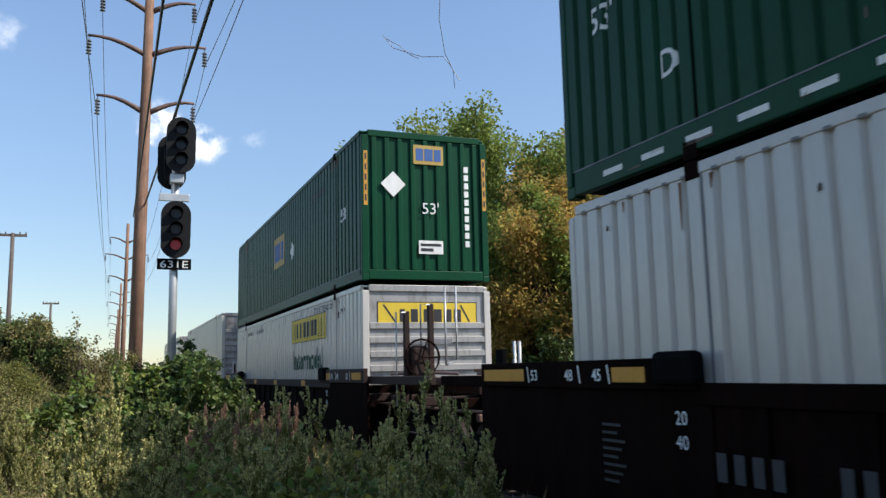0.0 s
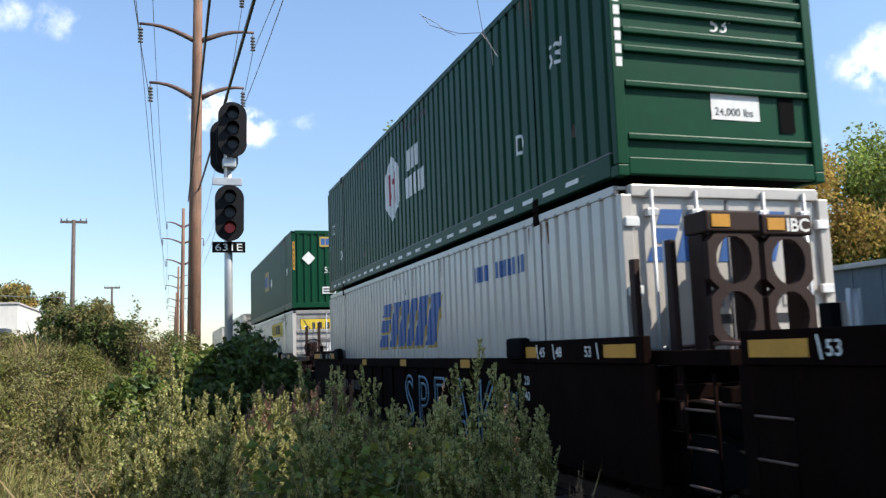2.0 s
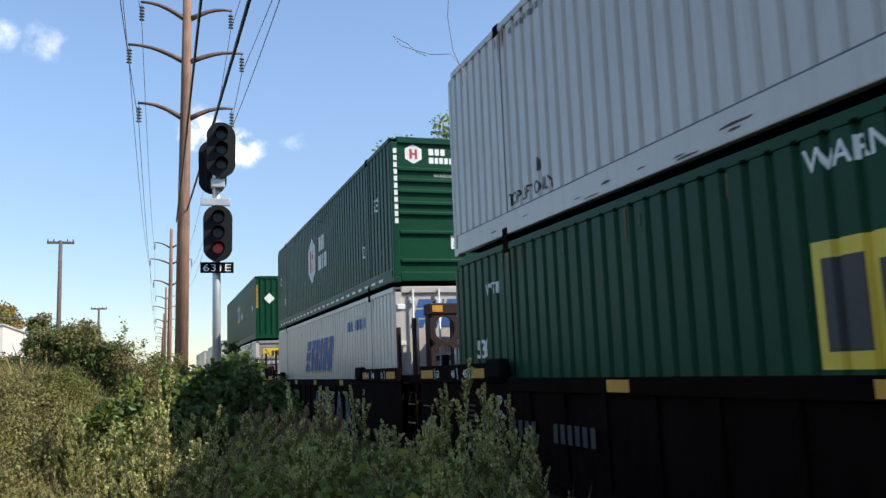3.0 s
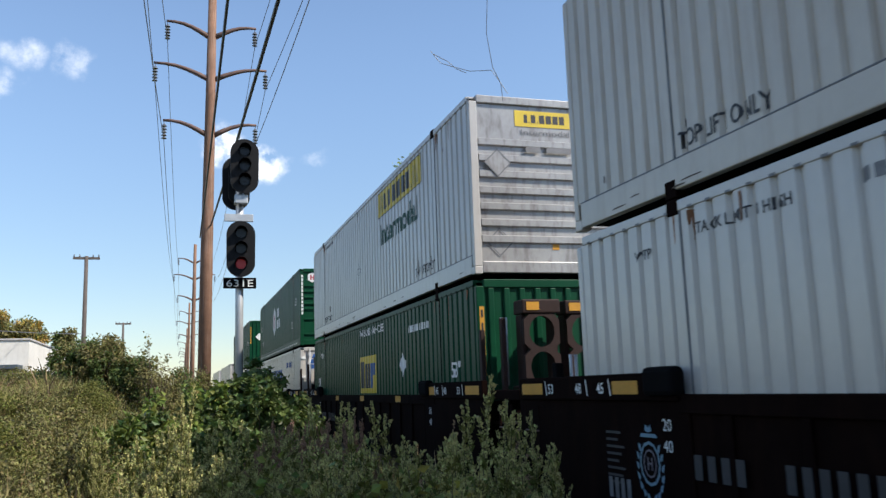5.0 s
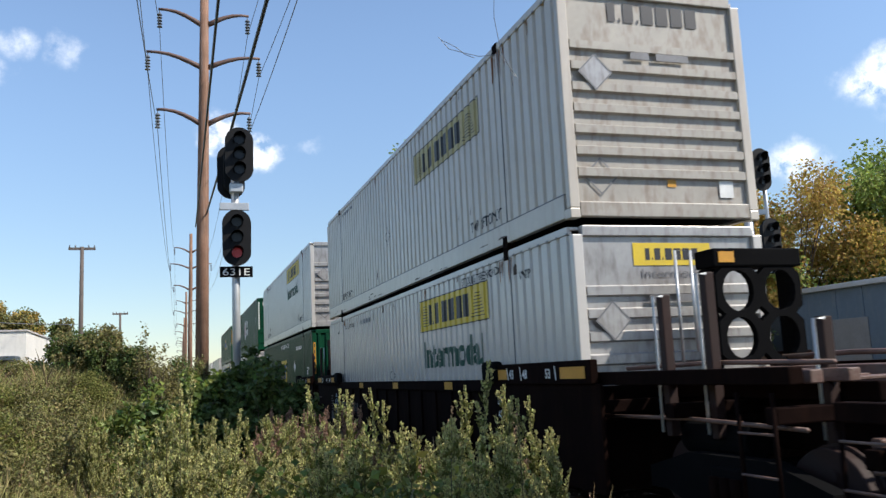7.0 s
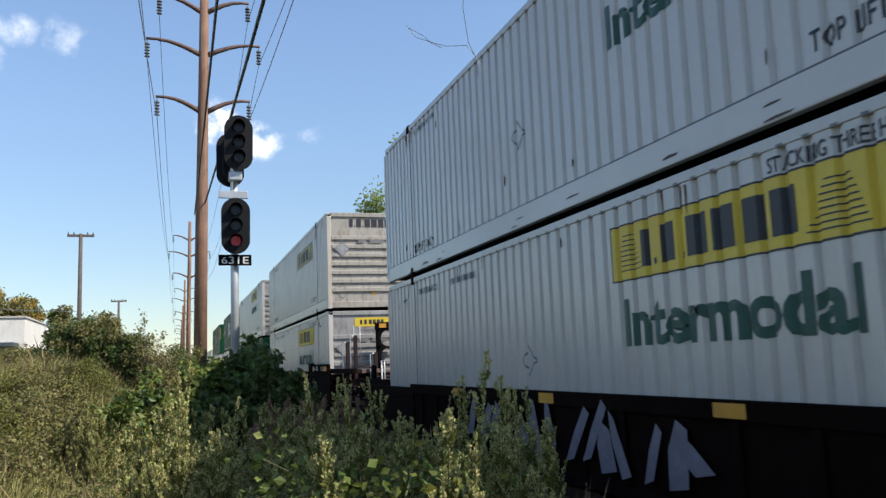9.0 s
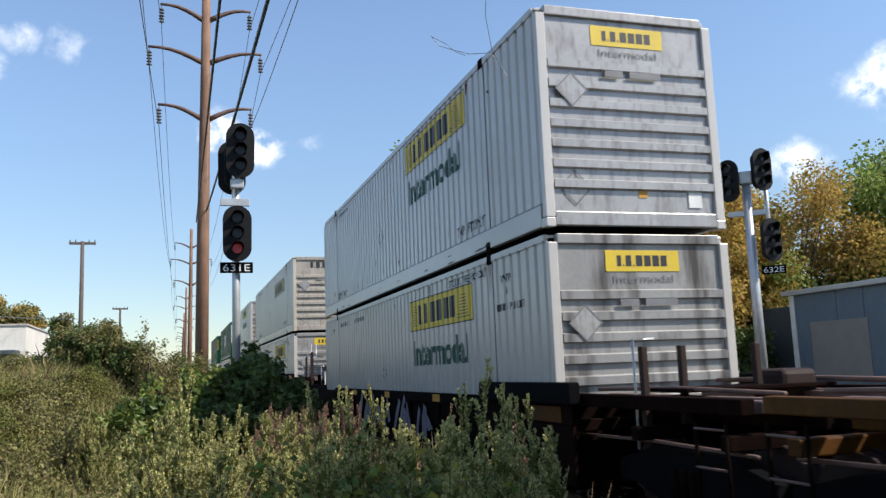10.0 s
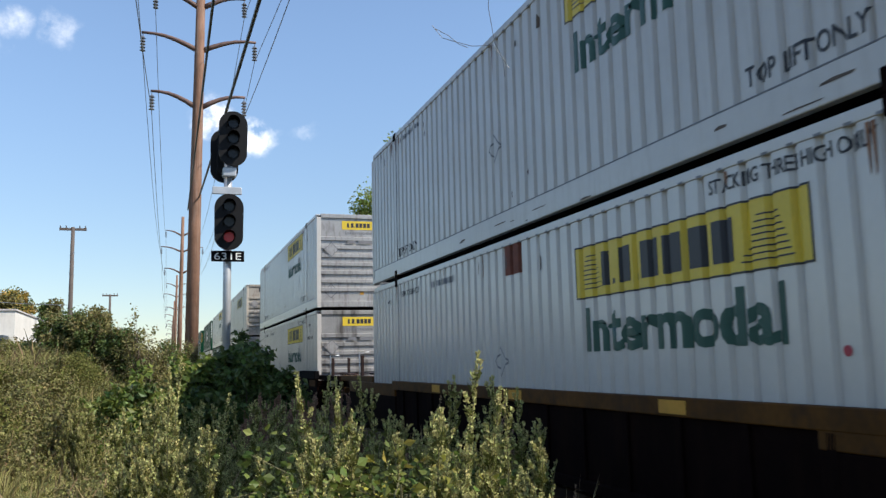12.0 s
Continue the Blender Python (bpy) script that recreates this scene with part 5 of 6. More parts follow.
def build_ground():
    xs = sorted(set([-3000, -1200, -500, -220, -120, -70, -45, -32, -24] + [-18 + 0.6 * i for i in range(70)] + [26, 30, 36, 46, 60, 90, 150, 260, 500, 1200, 3000]))
    ys = sorted(set([-3000, -1200, -500, -200, -90, -40, -20, -12] + [-8 + 0.8 * i for i in range(85)] + [62, 68, 76, 88, 105, 130, 170, 240, 380, 700, 1400, 3000]))
    verts = [(x, y, ground_z(x, y)) for y in ys for x in xs]
    w = len(xs)
    faces = [(j * w + i, j * w + i + 1, (j + 1) * w + i + 1, (j + 1) * w + i) for j in range(len(ys) - 1) for i in range(w - 1)]
    g = link_mesh("ground", verts, faces, M["soil"], smooth=True)
    tagged(g, "dry weedy soil bank beside the railway", "ground", kind="structure")


def build_track(cx, label):
    t = thing("track", pose(cx, 0, 0), label, "railway track", kind="structure")
    for sx in (-1, 1):
        bm = bmesh.new()
        prof = [(-0.07, -0.17), (0.07, -0.17), (0.07, -0.155), (0.01, -0.13), (0.01, -0.045), (0.036, -0.035), (0.036, -0.006), (0.028, 0.0), (-0.028, 0.0), (-0.036, -0.006), (-0.036, -0.035), (-0.01, -0.045), (-0.01, -0.13), (-0.07, -0.155)]
        a = [bm.verts.new((sx * 0.752 + px, -40, pz)) for px, pz in prof]
        b = [bm.verts.new((sx * 0.752 + px, 400, pz)) for px, pz in prof]
        for k in range(len(prof)):
            j = (k + 1) % len(prof)
            bm.faces.new((a[k], a[j], b[j], b[k]))
        part("rail", bm, M["rail"], t, "worn steel rail")
    tie = boxed(-1.28, 1.28, -0.115, 0.115, -0.34, -0.172, 0.01)
    first = part("tie", tie, M["tie"], t)
    first.location.y = -8
    for i in range(1, 140):
        o = new("tie", first.data)
        o.parent = t
        o.location = (0.02 * math.sin(i * 2.3), -8 + i * 0.56, 0.004 * math.sin(i * 5.1))
    rng = np.random.default_rng(3)
    n = 9000
    pts = np.stack([rng.uniform(-2.6, 2.6, n), rng.uniform(-2, 38, n), np.zeros(n)], 1)
    verts, faces = [], []
    base = np.array([(1, 0, 0), (-0.6, 0.8, 0), (-0.5, -0.9, 0), (0.1, 0, 0.9)])
    for i, (x, y, _) in enumerate(pts):
        z = ground_z(cx + x, y) + 0.005
        s = rng.uniform(0.02, 0.045)
        a = rng.uniform(0, 6.28)
        c, q = math.cos(a), math.sin(a)
        k = len(verts)
        verts += [(x + s * (vx * c - vy * q), y + s * (vx * q + vy * c), z + s * vz) for vx, vy, vz in base]
        faces += [(k, k + 1, k + 3), (k + 1, k + 2, k + 3), (k + 2, k, k + 3)]
    st = link_mesh("ballast", verts, faces, M["ballast"], t, "crushed grey ballast stone")
    tagged(st, kind="stuff")


build_ground()
build_track(TRACK_X, "ballasted main track with wooden ties")
build_track(TRACK_X + 4.6, "second ballasted track with wooden ties")

# ---- signals ----


def oval(bm, w, h, y0, y1, cx=0.0, cz=0.0, n=28):
    """Adds a tall rounded plate, thick along y."""
    r = w / 2
    pts = []
    for k in range(n):
        a = 2 * math.pi * k / n
        pts.append((cx + r * math.cos(a), cz + r * math.sin(a) + (h / 2 - r) * (1 if math.sin(a) >= 0 else -1)))
    a = [bm.verts.new((px, y0, pz)) for px, pz in pts]
    b = [bm.verts.new((px, y1, pz)) for px, pz in pts]
    bm.faces.new(a)
    bm.faces.new(b[::-1])
    for k in range(n):
        j = (k + 1) % n
        bm.faces.new((a[k], a[j], b[j], b[k]))
    return bm


def hood(bm, cx, cz, r, y0, depth):
    """Adds a sun hood, open below, reaching out from the face."""
    n = 14
    rows = []
    for rr in (r, r - 0.008):
        rows.append([[bm.verts.new((cx + rr * math.cos(a), y, cz + rr * math.sin(a))) for y, a in
                      ((y0, math.radians(-35 + 250 * k / n)), (y0 - depth * (0.55 + 0.45 * math.sin(max(0, math.radians(-35 + 250 * k / n)))), math.radians(-35 + 250 * k / n)))] for k in range(n + 1)])
    for k in range(n):
        for r_ in rows:
            bm.faces.new((r_[k][0], r_[k + 1][0], r_[k + 1][1], r_[k][1]))
        bm.faces.new((rows[0][k][1], rows[0][k + 1][1], rows[1][k + 1][1], rows[1][k][1]))


def signal_head(t, x, y, z, lit=None, turn=1):
    """Three-lamp colour-light head with an oval backboard; turn -1 faces away."""
    h = part("signal_head", oval(bmesh.new(), 0.60, 1.20, -0.03, 0.03), M["signal"], t, "black oval backboard with three lamps")
    h.matrix_basis = pose(x, y, z, 0, 0, 0 if turn > 0 else 180)
    part("lamp_case", oval(bmesh.new(), 0.34, 0.98, 0.03, 0.26), M["signal"], h)
    for k, dz in enumerate((0.33, 0.0, -0.33)):
        bm = disc(bmesh.new(), (0, -0.035, dz), (0, 1, 0), 0.105, 0.03, 20)
        part("lens", bm, M["lens_red" if lit == k else "lens_dark"], h, "lit red lens" if lit == k else "dark unlit lens")
        bm = bmesh.new()
        hood(bm, 0, dz, 0.135, -0.03, 0.24)
        part("lamp_hood", bm, M["signal"], h)
    return h


def number_plate(t, x, y, z, w):
    part("sign_plate", boxed(x - w / 2, x + w / 2, y - 0.01, y + 0.01, z - 0.115, z + 0.115, 0.006), M["black"], t, "black plate with white characters")


def build_signal_near():
    t = thing("railway_signal", pose(1.22, 18.0, ground_z(1.22, 18)), "grey mast with two black signal heads, lower one red", "railway signal")
    g = ground_z(1.22, 18)
    part("mast", tube(bmesh.new(), [(0, 0.30, -0.1), (0, 0.30, 6.9 - g)], 0.085, 16), M["galv"], t, "grey galvanised mast", True)
    part("mast_base", boxed(-0.25, 0.25, 0.05, 0.55, -0.1, 0.35, 0.03), M["galv"], t)
    signal_head(t, 0.08, 0.05, 6.47 - g)
    signal_head(t, 0.01, 0.05, 4.66 - g, 2)
    signal_head(t, -0.06, 0.62, 6.22 - g, None, -1)
    part("bracket", boxed(-0.33, 0.28, 0.18, 0.24, 5.28 - g, 5.44 - g, 0.01), M["galv"], t)
    part("bracket", boxed(-0.12, 0.16, 0.1, 0.34, 5.66 - g, 5.86 - g, 0.02), M["galv"], t)
    z = 3.94 - g
    number_plate(t, 0.0, 0.15, z, 0.68)
    bm = fit_width(flat_text("631E", 0.15), 0.56)
    for v in bm.verts:
        v.co = (-0.28 + v.co.x, 0.134, z - 0.075 + v.co.y)
    tagged(part("sign_lettering", bm, M["white_mark"], t, "white characters"), kind="stuff")


def build_signal_far():
    x, y = 15.1, 19.25
    g = ground_z(x, y)
    t = thing("railway_signal", pose(x, y, g, 0, 0, -38), "grey bracket mast with three black signal heads", "railway signal")
    part("mast", tube(bmesh.new(), [(0, 0.25, -0.1), (0, 0.25, 6.75 - g)], [0.15, 0.12], 16), M["galv"], t, "pale galvanised mast", True)
    part("mast_cap", boxed(-0.17, 0.17, 0.08, 0.42, 6.45 - g, 6.8 - g, 0.03), M["galv"], t)
    part("bracket", boxed(-0.55, 0.55, 0.2, 0.3, 5.55 - g, 5.7 - g, 0.01), M["galv"], t)
    part("bracket", tube(bmesh.new(), [(0.5, 0.25, 4.2 - g), (0.5, 0.25, 7.0 - g)], 0.06, 10), M["galv"], t, "", True)
    for xx, zz in ((-0.46, 6.55), (0.46, 6.78), (0.55, 4.80)):
        h = signal_head(t, xx, 0.0, zz - g, None)
        h.matrix_basis = pose(xx, 0.0, zz - g, 0, 0, 40 if xx > 0 else -20)
    z = 3.98 - g
    number_plate(t, 0.52, 0.0, z, 0.62)
    bm = fit_width(flat_text("632E", 0.15), 0.52)
    for v in bm.verts:
        v.co = (0.26 + v.co.x, -0.016, z - 0.075 + v.co.y)
    tagged(part("sign_lettering", bm, M["white_mark"], t, "white characters"), kind="stuff")


build_signal_near()
build_signal_far()

# ---- power line ----
POLES = ((1.2, -34.0), (1.15, 40.0), (1.72, 114.0), (1.95, 188.0), (2.2, 262.0), (2.5, 336.0), (2.8, 410.0))
ARMS = ((19.35, 2.1), (17.2, 2.62), (14.4, 2.15))


def build_power_pole(x, y):
    g = ground_z(x, y)
    t = thing("power_pole", pose(x, y, 0), "tall brown wooden power pole with three curved crossarms", "utility pole", "power line poles")
    part("pole_shaft", tube(bmesh.new(), [(-0.05, 0, g - 0.3), (0.03, 0, 8), (0.12, 0, 15), (0.18, 0, 21.2)], [0.31, 0.28, 0.235, 0.19], 16), M["pole"], t, "reddish brown weathered pole", True)
    for z, reach in ARMS:
        off = 0.06 + z * 0.005
        for sx in (-1, 1):
            pts = [(off + sx * (0.15 + (reach - 0.15) * k), 0, z - 0.62 + 0.62 * math.sin(min(1.0, k * 1.2) * math.pi / 2)) for k in (0, 0.2, 0.4, 0.6, 0.8, 1.0)]
            arm = part("crossarm", tube(bmesh.new(), pts, [0.13, 0.115, 0.10, 0.085, 0.07, 0.06], 10), M["arm"], t, "rust-brown curved steel arm", True)
            ex = off + sx * (reach - 0.06)
            bm = bmesh.new()
            tube(bm, [(ex, 0, z), (ex, 0, z - 0.95)], 0.02, 6)
            for k in range(5):
                bmesh.ops.create_cone(bm, cap_ends=True, segments=12, radius1=0.13, radius2=0.05, depth=0.11, matrix=Matrix.Translation((ex, 0, z - 0.24 - 0.15 * k)))
            part("insulator_string", bm, M["insulator"], arm, "grey disc insulators")
    return t


def wire_between(name, a, b, sag, radius, mat, label):
    a, b = Vector(a), Vector(b)
    pts = [a.lerp(b, k / 30) - Vector((0, 0, 4 * sag * (k / 30) * (1 - k / 30))) for k in range(31)]
    w = part(name, tube(bmesh.new(), pts, radius, 5, False), M[mat], None, "", True)
    return tagged(w, label, "wire", "overhead wires")


for px, py in POLES[1:]:
    build_power_pole(px, py)
# sideways offset of each wire at the pole behind, by arm: left, right
BEHIND = ((-2.0, 0.8), (0.2, 0.8), (-1.0, -0.6))
for (x0, y0), (x1, y1) in zip(POLES, POLES[1:5]):
    for (z, reach), (left, right) in zip(ARMS, BEHIND):
        off = 0.06 + z * 0.005
        for sx in (-1, 1):
            ex = off + sx * (reach - 0.06)
            side = (right if sx > 0 else left) if y0 < 0 else 0
            wire_between("power_wire", (x0 + ex + side, y0, z - 0.97), (x1 + ex, y1, z - 0.97), 1.8, 0.016, "wire", "thin grey overhead power wire")
wire_between("thick_cable", (1.35, 39.8, 9.4), (2.15, -34, 9.0), 0.7, 0.040, "cable", "thick black overhead cable")
wire_between("thick_cable", (0.87, 39.8, 8.8), (0.41, -34, 8.8), 0.6, 0.030, "cable", "thick black overhead cable")
wire_between("thin_cable", (1.2, 39.8, 21.0), (0.5, -34, 21.0), 0.9, 0.012, "wire", "thin grey top wire")


def build_t_pole(x, y, top, span):
    t = thing("utility_pole", pose(x, y, 0), "dark wooden T-shaped utility pole", "utility pole", "distant utility poles")
    part("pole_shaft", tube(bmesh.new(), [(0, 0, -0.6), (0, 0, top)], [0.19, 0.13], 10), M["pole_grey"], t, "", True)
    part("crossarm", boxed(-span / 2, span / 2, -0.06, 0.06, top - 0.24, top - 0.06, 0.01), M["pole_grey"], t)
    for k in (-0.46, -0.25, 0.25, 0.46):
        part("pin_insulator", tube(bmesh.new(), [(span * k, 0, top - 0.06), (span * k, 0, top + 0.12)], [0.05, 0.04], 8), M["insulator"], t, "", True)


build_t_pole(-6.46, 65, 11.8, 1.8)
build_t_pole(-6.5, 110, 10.65, 1.8)
wire_between("thin_cable", (-6.46, 65, 6.2), (-24, 40, 8.2), 0.9, 0.02, "wire", "thin slack service cable")

# stray wire that hangs from the cable overhead and sways
HUNG = Vector((1.74, 3.8, 8.53))


def hanging(az, el, r):
    a, e = radians(az), radians(el)
    return Vector((r * math.sin(a), r * math.cos(a), 1.64 + r * math.tan(e))) - HUNG


HANG = thing("hanging_wire", Matrix.Translation(HUNG), "thin tangled stray wire hanging from the overhead cable", "wire")
R_H = 4.1
for pts in ([(21.8, 36.0), (22.0, 30.0), (22.05, 26.5), (21.85, 23.5), (22.2, 21.3), (22.75, 20.2), (22.85, 19.0)],
            [(17.8, 22.5), (18.5, 21.7), (19.5, 21.4), (20.6, 21.1), (22.1, 21.1), (22.7, 20.3), (23.2, 19.5)],
            [(18.0, 22.3), (19.0, 21.8), (19.6, 21.3), (20.3, 21.0)]):
    fine = []
    for (a0, e0), (a1, e1) in zip(pts, pts[1:]):
        fine += [hanging(a0 + (a1 - a0) * k / 4, e0 + (e1 - e0) * k / 4, R_H) for k in range(4)]
    fine.append(hanging(*pts[-1], R_H))
    if pts[0][1] > 30:
        fine = [Vector((0, 0, -0.01)), Vector((-0.15, 0, -1.2))] + fine
    part("strand", tube(bmesh.new(), fine, 0.0018, 5), M["wire"], HANG)

# ---- buildings ----


def build_left_building():
    t = thing("warehouse", pose(-8.9, 58, 0), "low cream warehouse with pale flat roof behind bushes", "building")
    part("wall", boxed(-14, 0, 0, 0.3, 0, 5.35), M["stucco"], t)
    part("wall", boxed(-0.3, 0, 0.3, 22, 0, 5.35), M["stucco"], t)
    part("wall", boxed(-14, -13.7, 0.3, 22, 0, 5.35), M["stucco"], t)
    part("roof", boxed(-14.08, 0.08, -0.08, 22.08, 5.35, 5.47, 0.02), M["roofing"], t)
    part("canopy", boxed(-9, -0.3, -1.8, -0.05, 3.55, 3.8, 0.02), M["shed_dark"], t, "dark canopy")
    for i in range(3):
        w = part("window", boxed(-2.6 - i * 2.6, -1.2 - i * 2.6, -0.04, 0.02, 2.2, 3.3, 0.01), M["white_mark"], t)
        part("pane", boxed(-2.5 - i * 2.6, -1.3 - i * 2.6, -0.06, -0.045, 2.3, 3.2), M["glass"], w)
    for i in range(3):
        w = part("window", boxed(-0.02, 0.04, 2.0 + i * 3, 3.2 + i * 3, 2.6, 3.6, 0.01), M["white_mark"], t)
        part("pane", boxed(0.045, 0.06, 2.1 + i * 3, 3.1 + i * 3, 2.7, 3.5), M["glass"], w)


def build_right_shed():
    t = thing("metal_shed", pose(18.0, 0, 0), "slate-blue metal shed with white trim and boarded window", "building")
    part("wall", boxed(0, 0.15, 4.0, 21.4, -0.6, 3.45), M["shed"], t)
    part("wall", boxed(0.15, 5.0, 21.25, 21.4, -0.6, 3.45), M["shed"], t)
    part("roof", boxed(-0.15, 5.2, 3.8, 21.6, 3.45, 3.6, 0.02), M["galv"], t, "pale roof edge")
    part("corner_trim", boxed(-0.03, -0.002, 21.2, 21.4, -0.6, 3.45), M["white_mark"], t, "white corner trim")
    part("boarded_window", boxed(-0.03, -0.002, 18.4, 20.6, 1.0, 2.6, 0.008), M["board"], t, "grey boarded window")
    for i in range(16):
        part("siding_rib", boxed(-0.02, 0, 4.5 + i, 4.56 + i, -0.6, 3.44), M["shed"], t)
    t = thing("storage_box", pose(18.6, 0, 0), "dark slate storage box beside the shed", "storage box")
    part("wall", boxed(0, 2.6, 21.9, 25.5, -0.6, 3.2, 0.03), M["shed_dark"], t)


build_left_building()
build_right_shed()

# ---- plants ----


def leaf_mesh(name, centres, normals, size, mat, parent, label="", seed=0, slim=0.5):
    """Many small folded leaves, each two triangles with a crease, as one mesh."""
    rng = np.random.default_rng(seed)
    n = len(centres)
    c = np.asarray(centres, float)
    d = np.asarray(normals, float) + rng.normal(0, 0.55, (n, 3))
    d /= np.linalg.norm(d, axis=1)[:, None] + 1e-9
    ref = rng.normal(0, 1, (n, 3))
    s = np.cross(d, ref)
    s /= np.linalg.norm(s, axis=1)[:, None] + 1e-9
    u = np.cross(s, d)
    k = (np.asarray(size) * rng.uniform(0.6, 1.35, n))[:, None]
    base = c - d * k * 0.5
    tip = c + d * k * 0.5
    left = c + s * k * slim * 0.5 + u * k * 0.10
    right = c - s * k * slim * 0.5 + u * k * 0.10
    verts = np.stack([base, left, tip, right], 1).reshape(-1, 3)
    idx = np.arange(n) * 4
    faces = np.concatenate([np.stack([idx, idx + 1, idx + 2], 1), np.stack([idx, idx + 2, idx + 3], 1)])
    me = bpy.data.meshes.new(name)
    me.from_pydata(verts.tolist(), [], faces.tolist())
    me.materials.append(mat)
    ob = new(name, me)
    if parent:
        ob.parent = parent
    return tagged(ob, label, kind="stuff")


def grass_patch(name, label, count, area, height, mat, seed, keep=None, width=0.012, lean=0.35):
    """Blades as tapered two-piece strips, rooted on the ground."""
    rng = np.random.default_rng(seed)
    x = rng.uniform(area[0], area[1], count * 2)
    y = area[2] + (area[3] - area[2]) * rng.uniform(0, 1, count * 2) ** 1.25
    if keep is not None:
        ok = np.array([rng.uniform() < keep(a, b) for a, b in zip(x, y)])
        x, y = x[ok][:count], y[ok][:count]
    else:
        x, y = x[:count], y[:count]
    n = len(x)
    z = np.array([ground_z(a, b) for a, b in zip(x, y)])
    patch = np.array([0.78 + 0.95 * noise.noise((a * 0.5, b * 0.5, seed)) for a, b in zip(x, y)])
    h = height * rng.uniform(0.55, 1.2, n) * np.clip(patch, 0.3, 1.5)
    a = rng.uniform(0, 2 * np.pi, n)
    w = width * (1 + y / 14) * rng.uniform(0.6, 1.3, n)
    l = h * lean * rng.uniform(0.1, 1.2, n)
    la = rng.uniform(0, 2 * np.pi, n)
    dx, dy = np.cos(a) * w, np.sin(a) * w
    lx, ly = np.cos(la) * l, np.sin(la) * l
    v = np.stack([np.stack([x - dx, y - dy, z - 0.03], 1), np.stack([x + dx, y + dy, z - 0.03], 1),
                  np.stack([x + lx * 0.35 + dx * 0.8, y + ly * 0.35 + dy * 0.8, z + h * 0.6], 1), np.stack([x + lx * 0.35 - dx * 0.8, y + ly * 0.35 - dy * 0.8, z + h * 0.6], 1),
                  np.stack([x + lx, y + ly, z + h], 1)], 1).reshape(-1, 3)
    i = np.arange(n) * 5
    faces = np.stack([i, i + 1, i + 2, i + 3], 1).tolist() + np.stack([i + 3, i + 2, i + 4], 1).tolist()
    me = bpy.data.meshes.new(name)
    me.from_pydata(v.tolist(), [], faces)
    me.materials.append(mat)
    return tagged(new(name, me), label, "grass", kind="stuff")


def weed_template(seed, height, style):
    """Tall weed: a clump of upright stems, each a narrow feathery spire of leaves with a seed spike; returns the thing."""
    rng = np.random.default_rng(seed)
    green = style == "green"
    plume = M["rosy_plume" if style == "rosy" else "seed_brown"]
    lab = {"green": "tall green mugwort weed with pale seed spikes", "brown": "tall dry brown weed plume", "rosy": "rosy-brown feathery seeding weed"}[style]
    t = thing("tall_weed", pose(0, 0, 0), lab, "weed", "lineside weeds")
    bm = bmesh.new()
    leaf, lnorm, lsize, seeds, snorm = [], [], [], [], []

    def spire(foot, top, n, r0, spike):
        f, d = np.array(foot), np.array(top) - np.array(foot)
        q = rng.uniform(0.02, 1.0, n) ** 0.85
        a = rng.uniform(0, 2 * np.pi, n)
        rad = r0 * (1.02 - q) ** 1.15 * rng.uniform(0.15, 1.0, n) + 0.006
        out = np.stack([np.cos(a), np.sin(a), np.zeros(n)], 1)
        c = f + d * q[:, None] + out * rad[:, None] + np.array([0, 0, 1.0]) * (rad * 0.7)[:, None]
        nn = out * 0.75 + np.array([0, 0, 0.9])
        tip = q > spike
        seeds.extend(c[tip].tolist())
        snorm.extend(nn[tip].tolist())
        leaf.extend(c[~tip].tolist())
        lnorm.extend(nn[~tip].tolist())
        lsize.extend((0.016 + 0.032 * (1 - q[~tip])).tolist())

    for k in range(9 if green else 3):
        a = rng.uniform(0, 6.28)
        r = rng.uniform(0.03, 0.30) if k else 0.0
        hgt = height * (1.0 if k == 0 else rng.uniform(0.45, 0.9))
        foot = Vector((math.cos(a) * r, math.sin(a) * r, -0.05))
        top = foot + Vector((math.cos(a) * 0.12 * hgt * rng.uniform(0, 1), math.sin(a) * 0.12 * hgt * rng.uniform(0, 1), hgt))
        tube(bm, [foot, foot.lerp(top, 0.5), top], [0.008, 0.005, 0.0015], 5)
        spire(foot, top, int((300 if green else 130) * hgt), 0.050 if green else 0.05, 0.48 if green else 0.35)
        for i in range(20 if green else 22):
            q = rng.uniform(0.30, 0.93)
            p = foot.lerp(top, q)
            b = rng.uniform(0, 6.28)
            ln = hgt * (1.05 - q) * (0.38 if green else 0.34) * rng.uniform(0.6, 1.1) + 0.03
            end = p + Vector((math.cos(b) * ln * 0.38, math.sin(b) * ln * 0.38, ln * 0.95))
            tube(bm, [p, p.lerp(end, 0.5) + Vector((math.cos(b), math.sin(b), 0)) * ln * 0.06, end], [0.003, 0.002, 0.001], 4)
            spire(p, end, int((240 if green else 260) * ln) + 6, 0.021 if green else 0.03, 0.40 if green else 0.15)
    part("stem", bm, M["stem"], t)
    leaf_mesh("foliage", leaf, lnorm, np.array(lsize), M["leaf_weed"] if green else plume, t, "", seed, 0.36)
    leaf_mesh("seed_plume", seeds, snorm, 0.019 if green else 0.022, M["seed_weed"] if green else plume, t, "", seed + 1, 0.6)
    return t


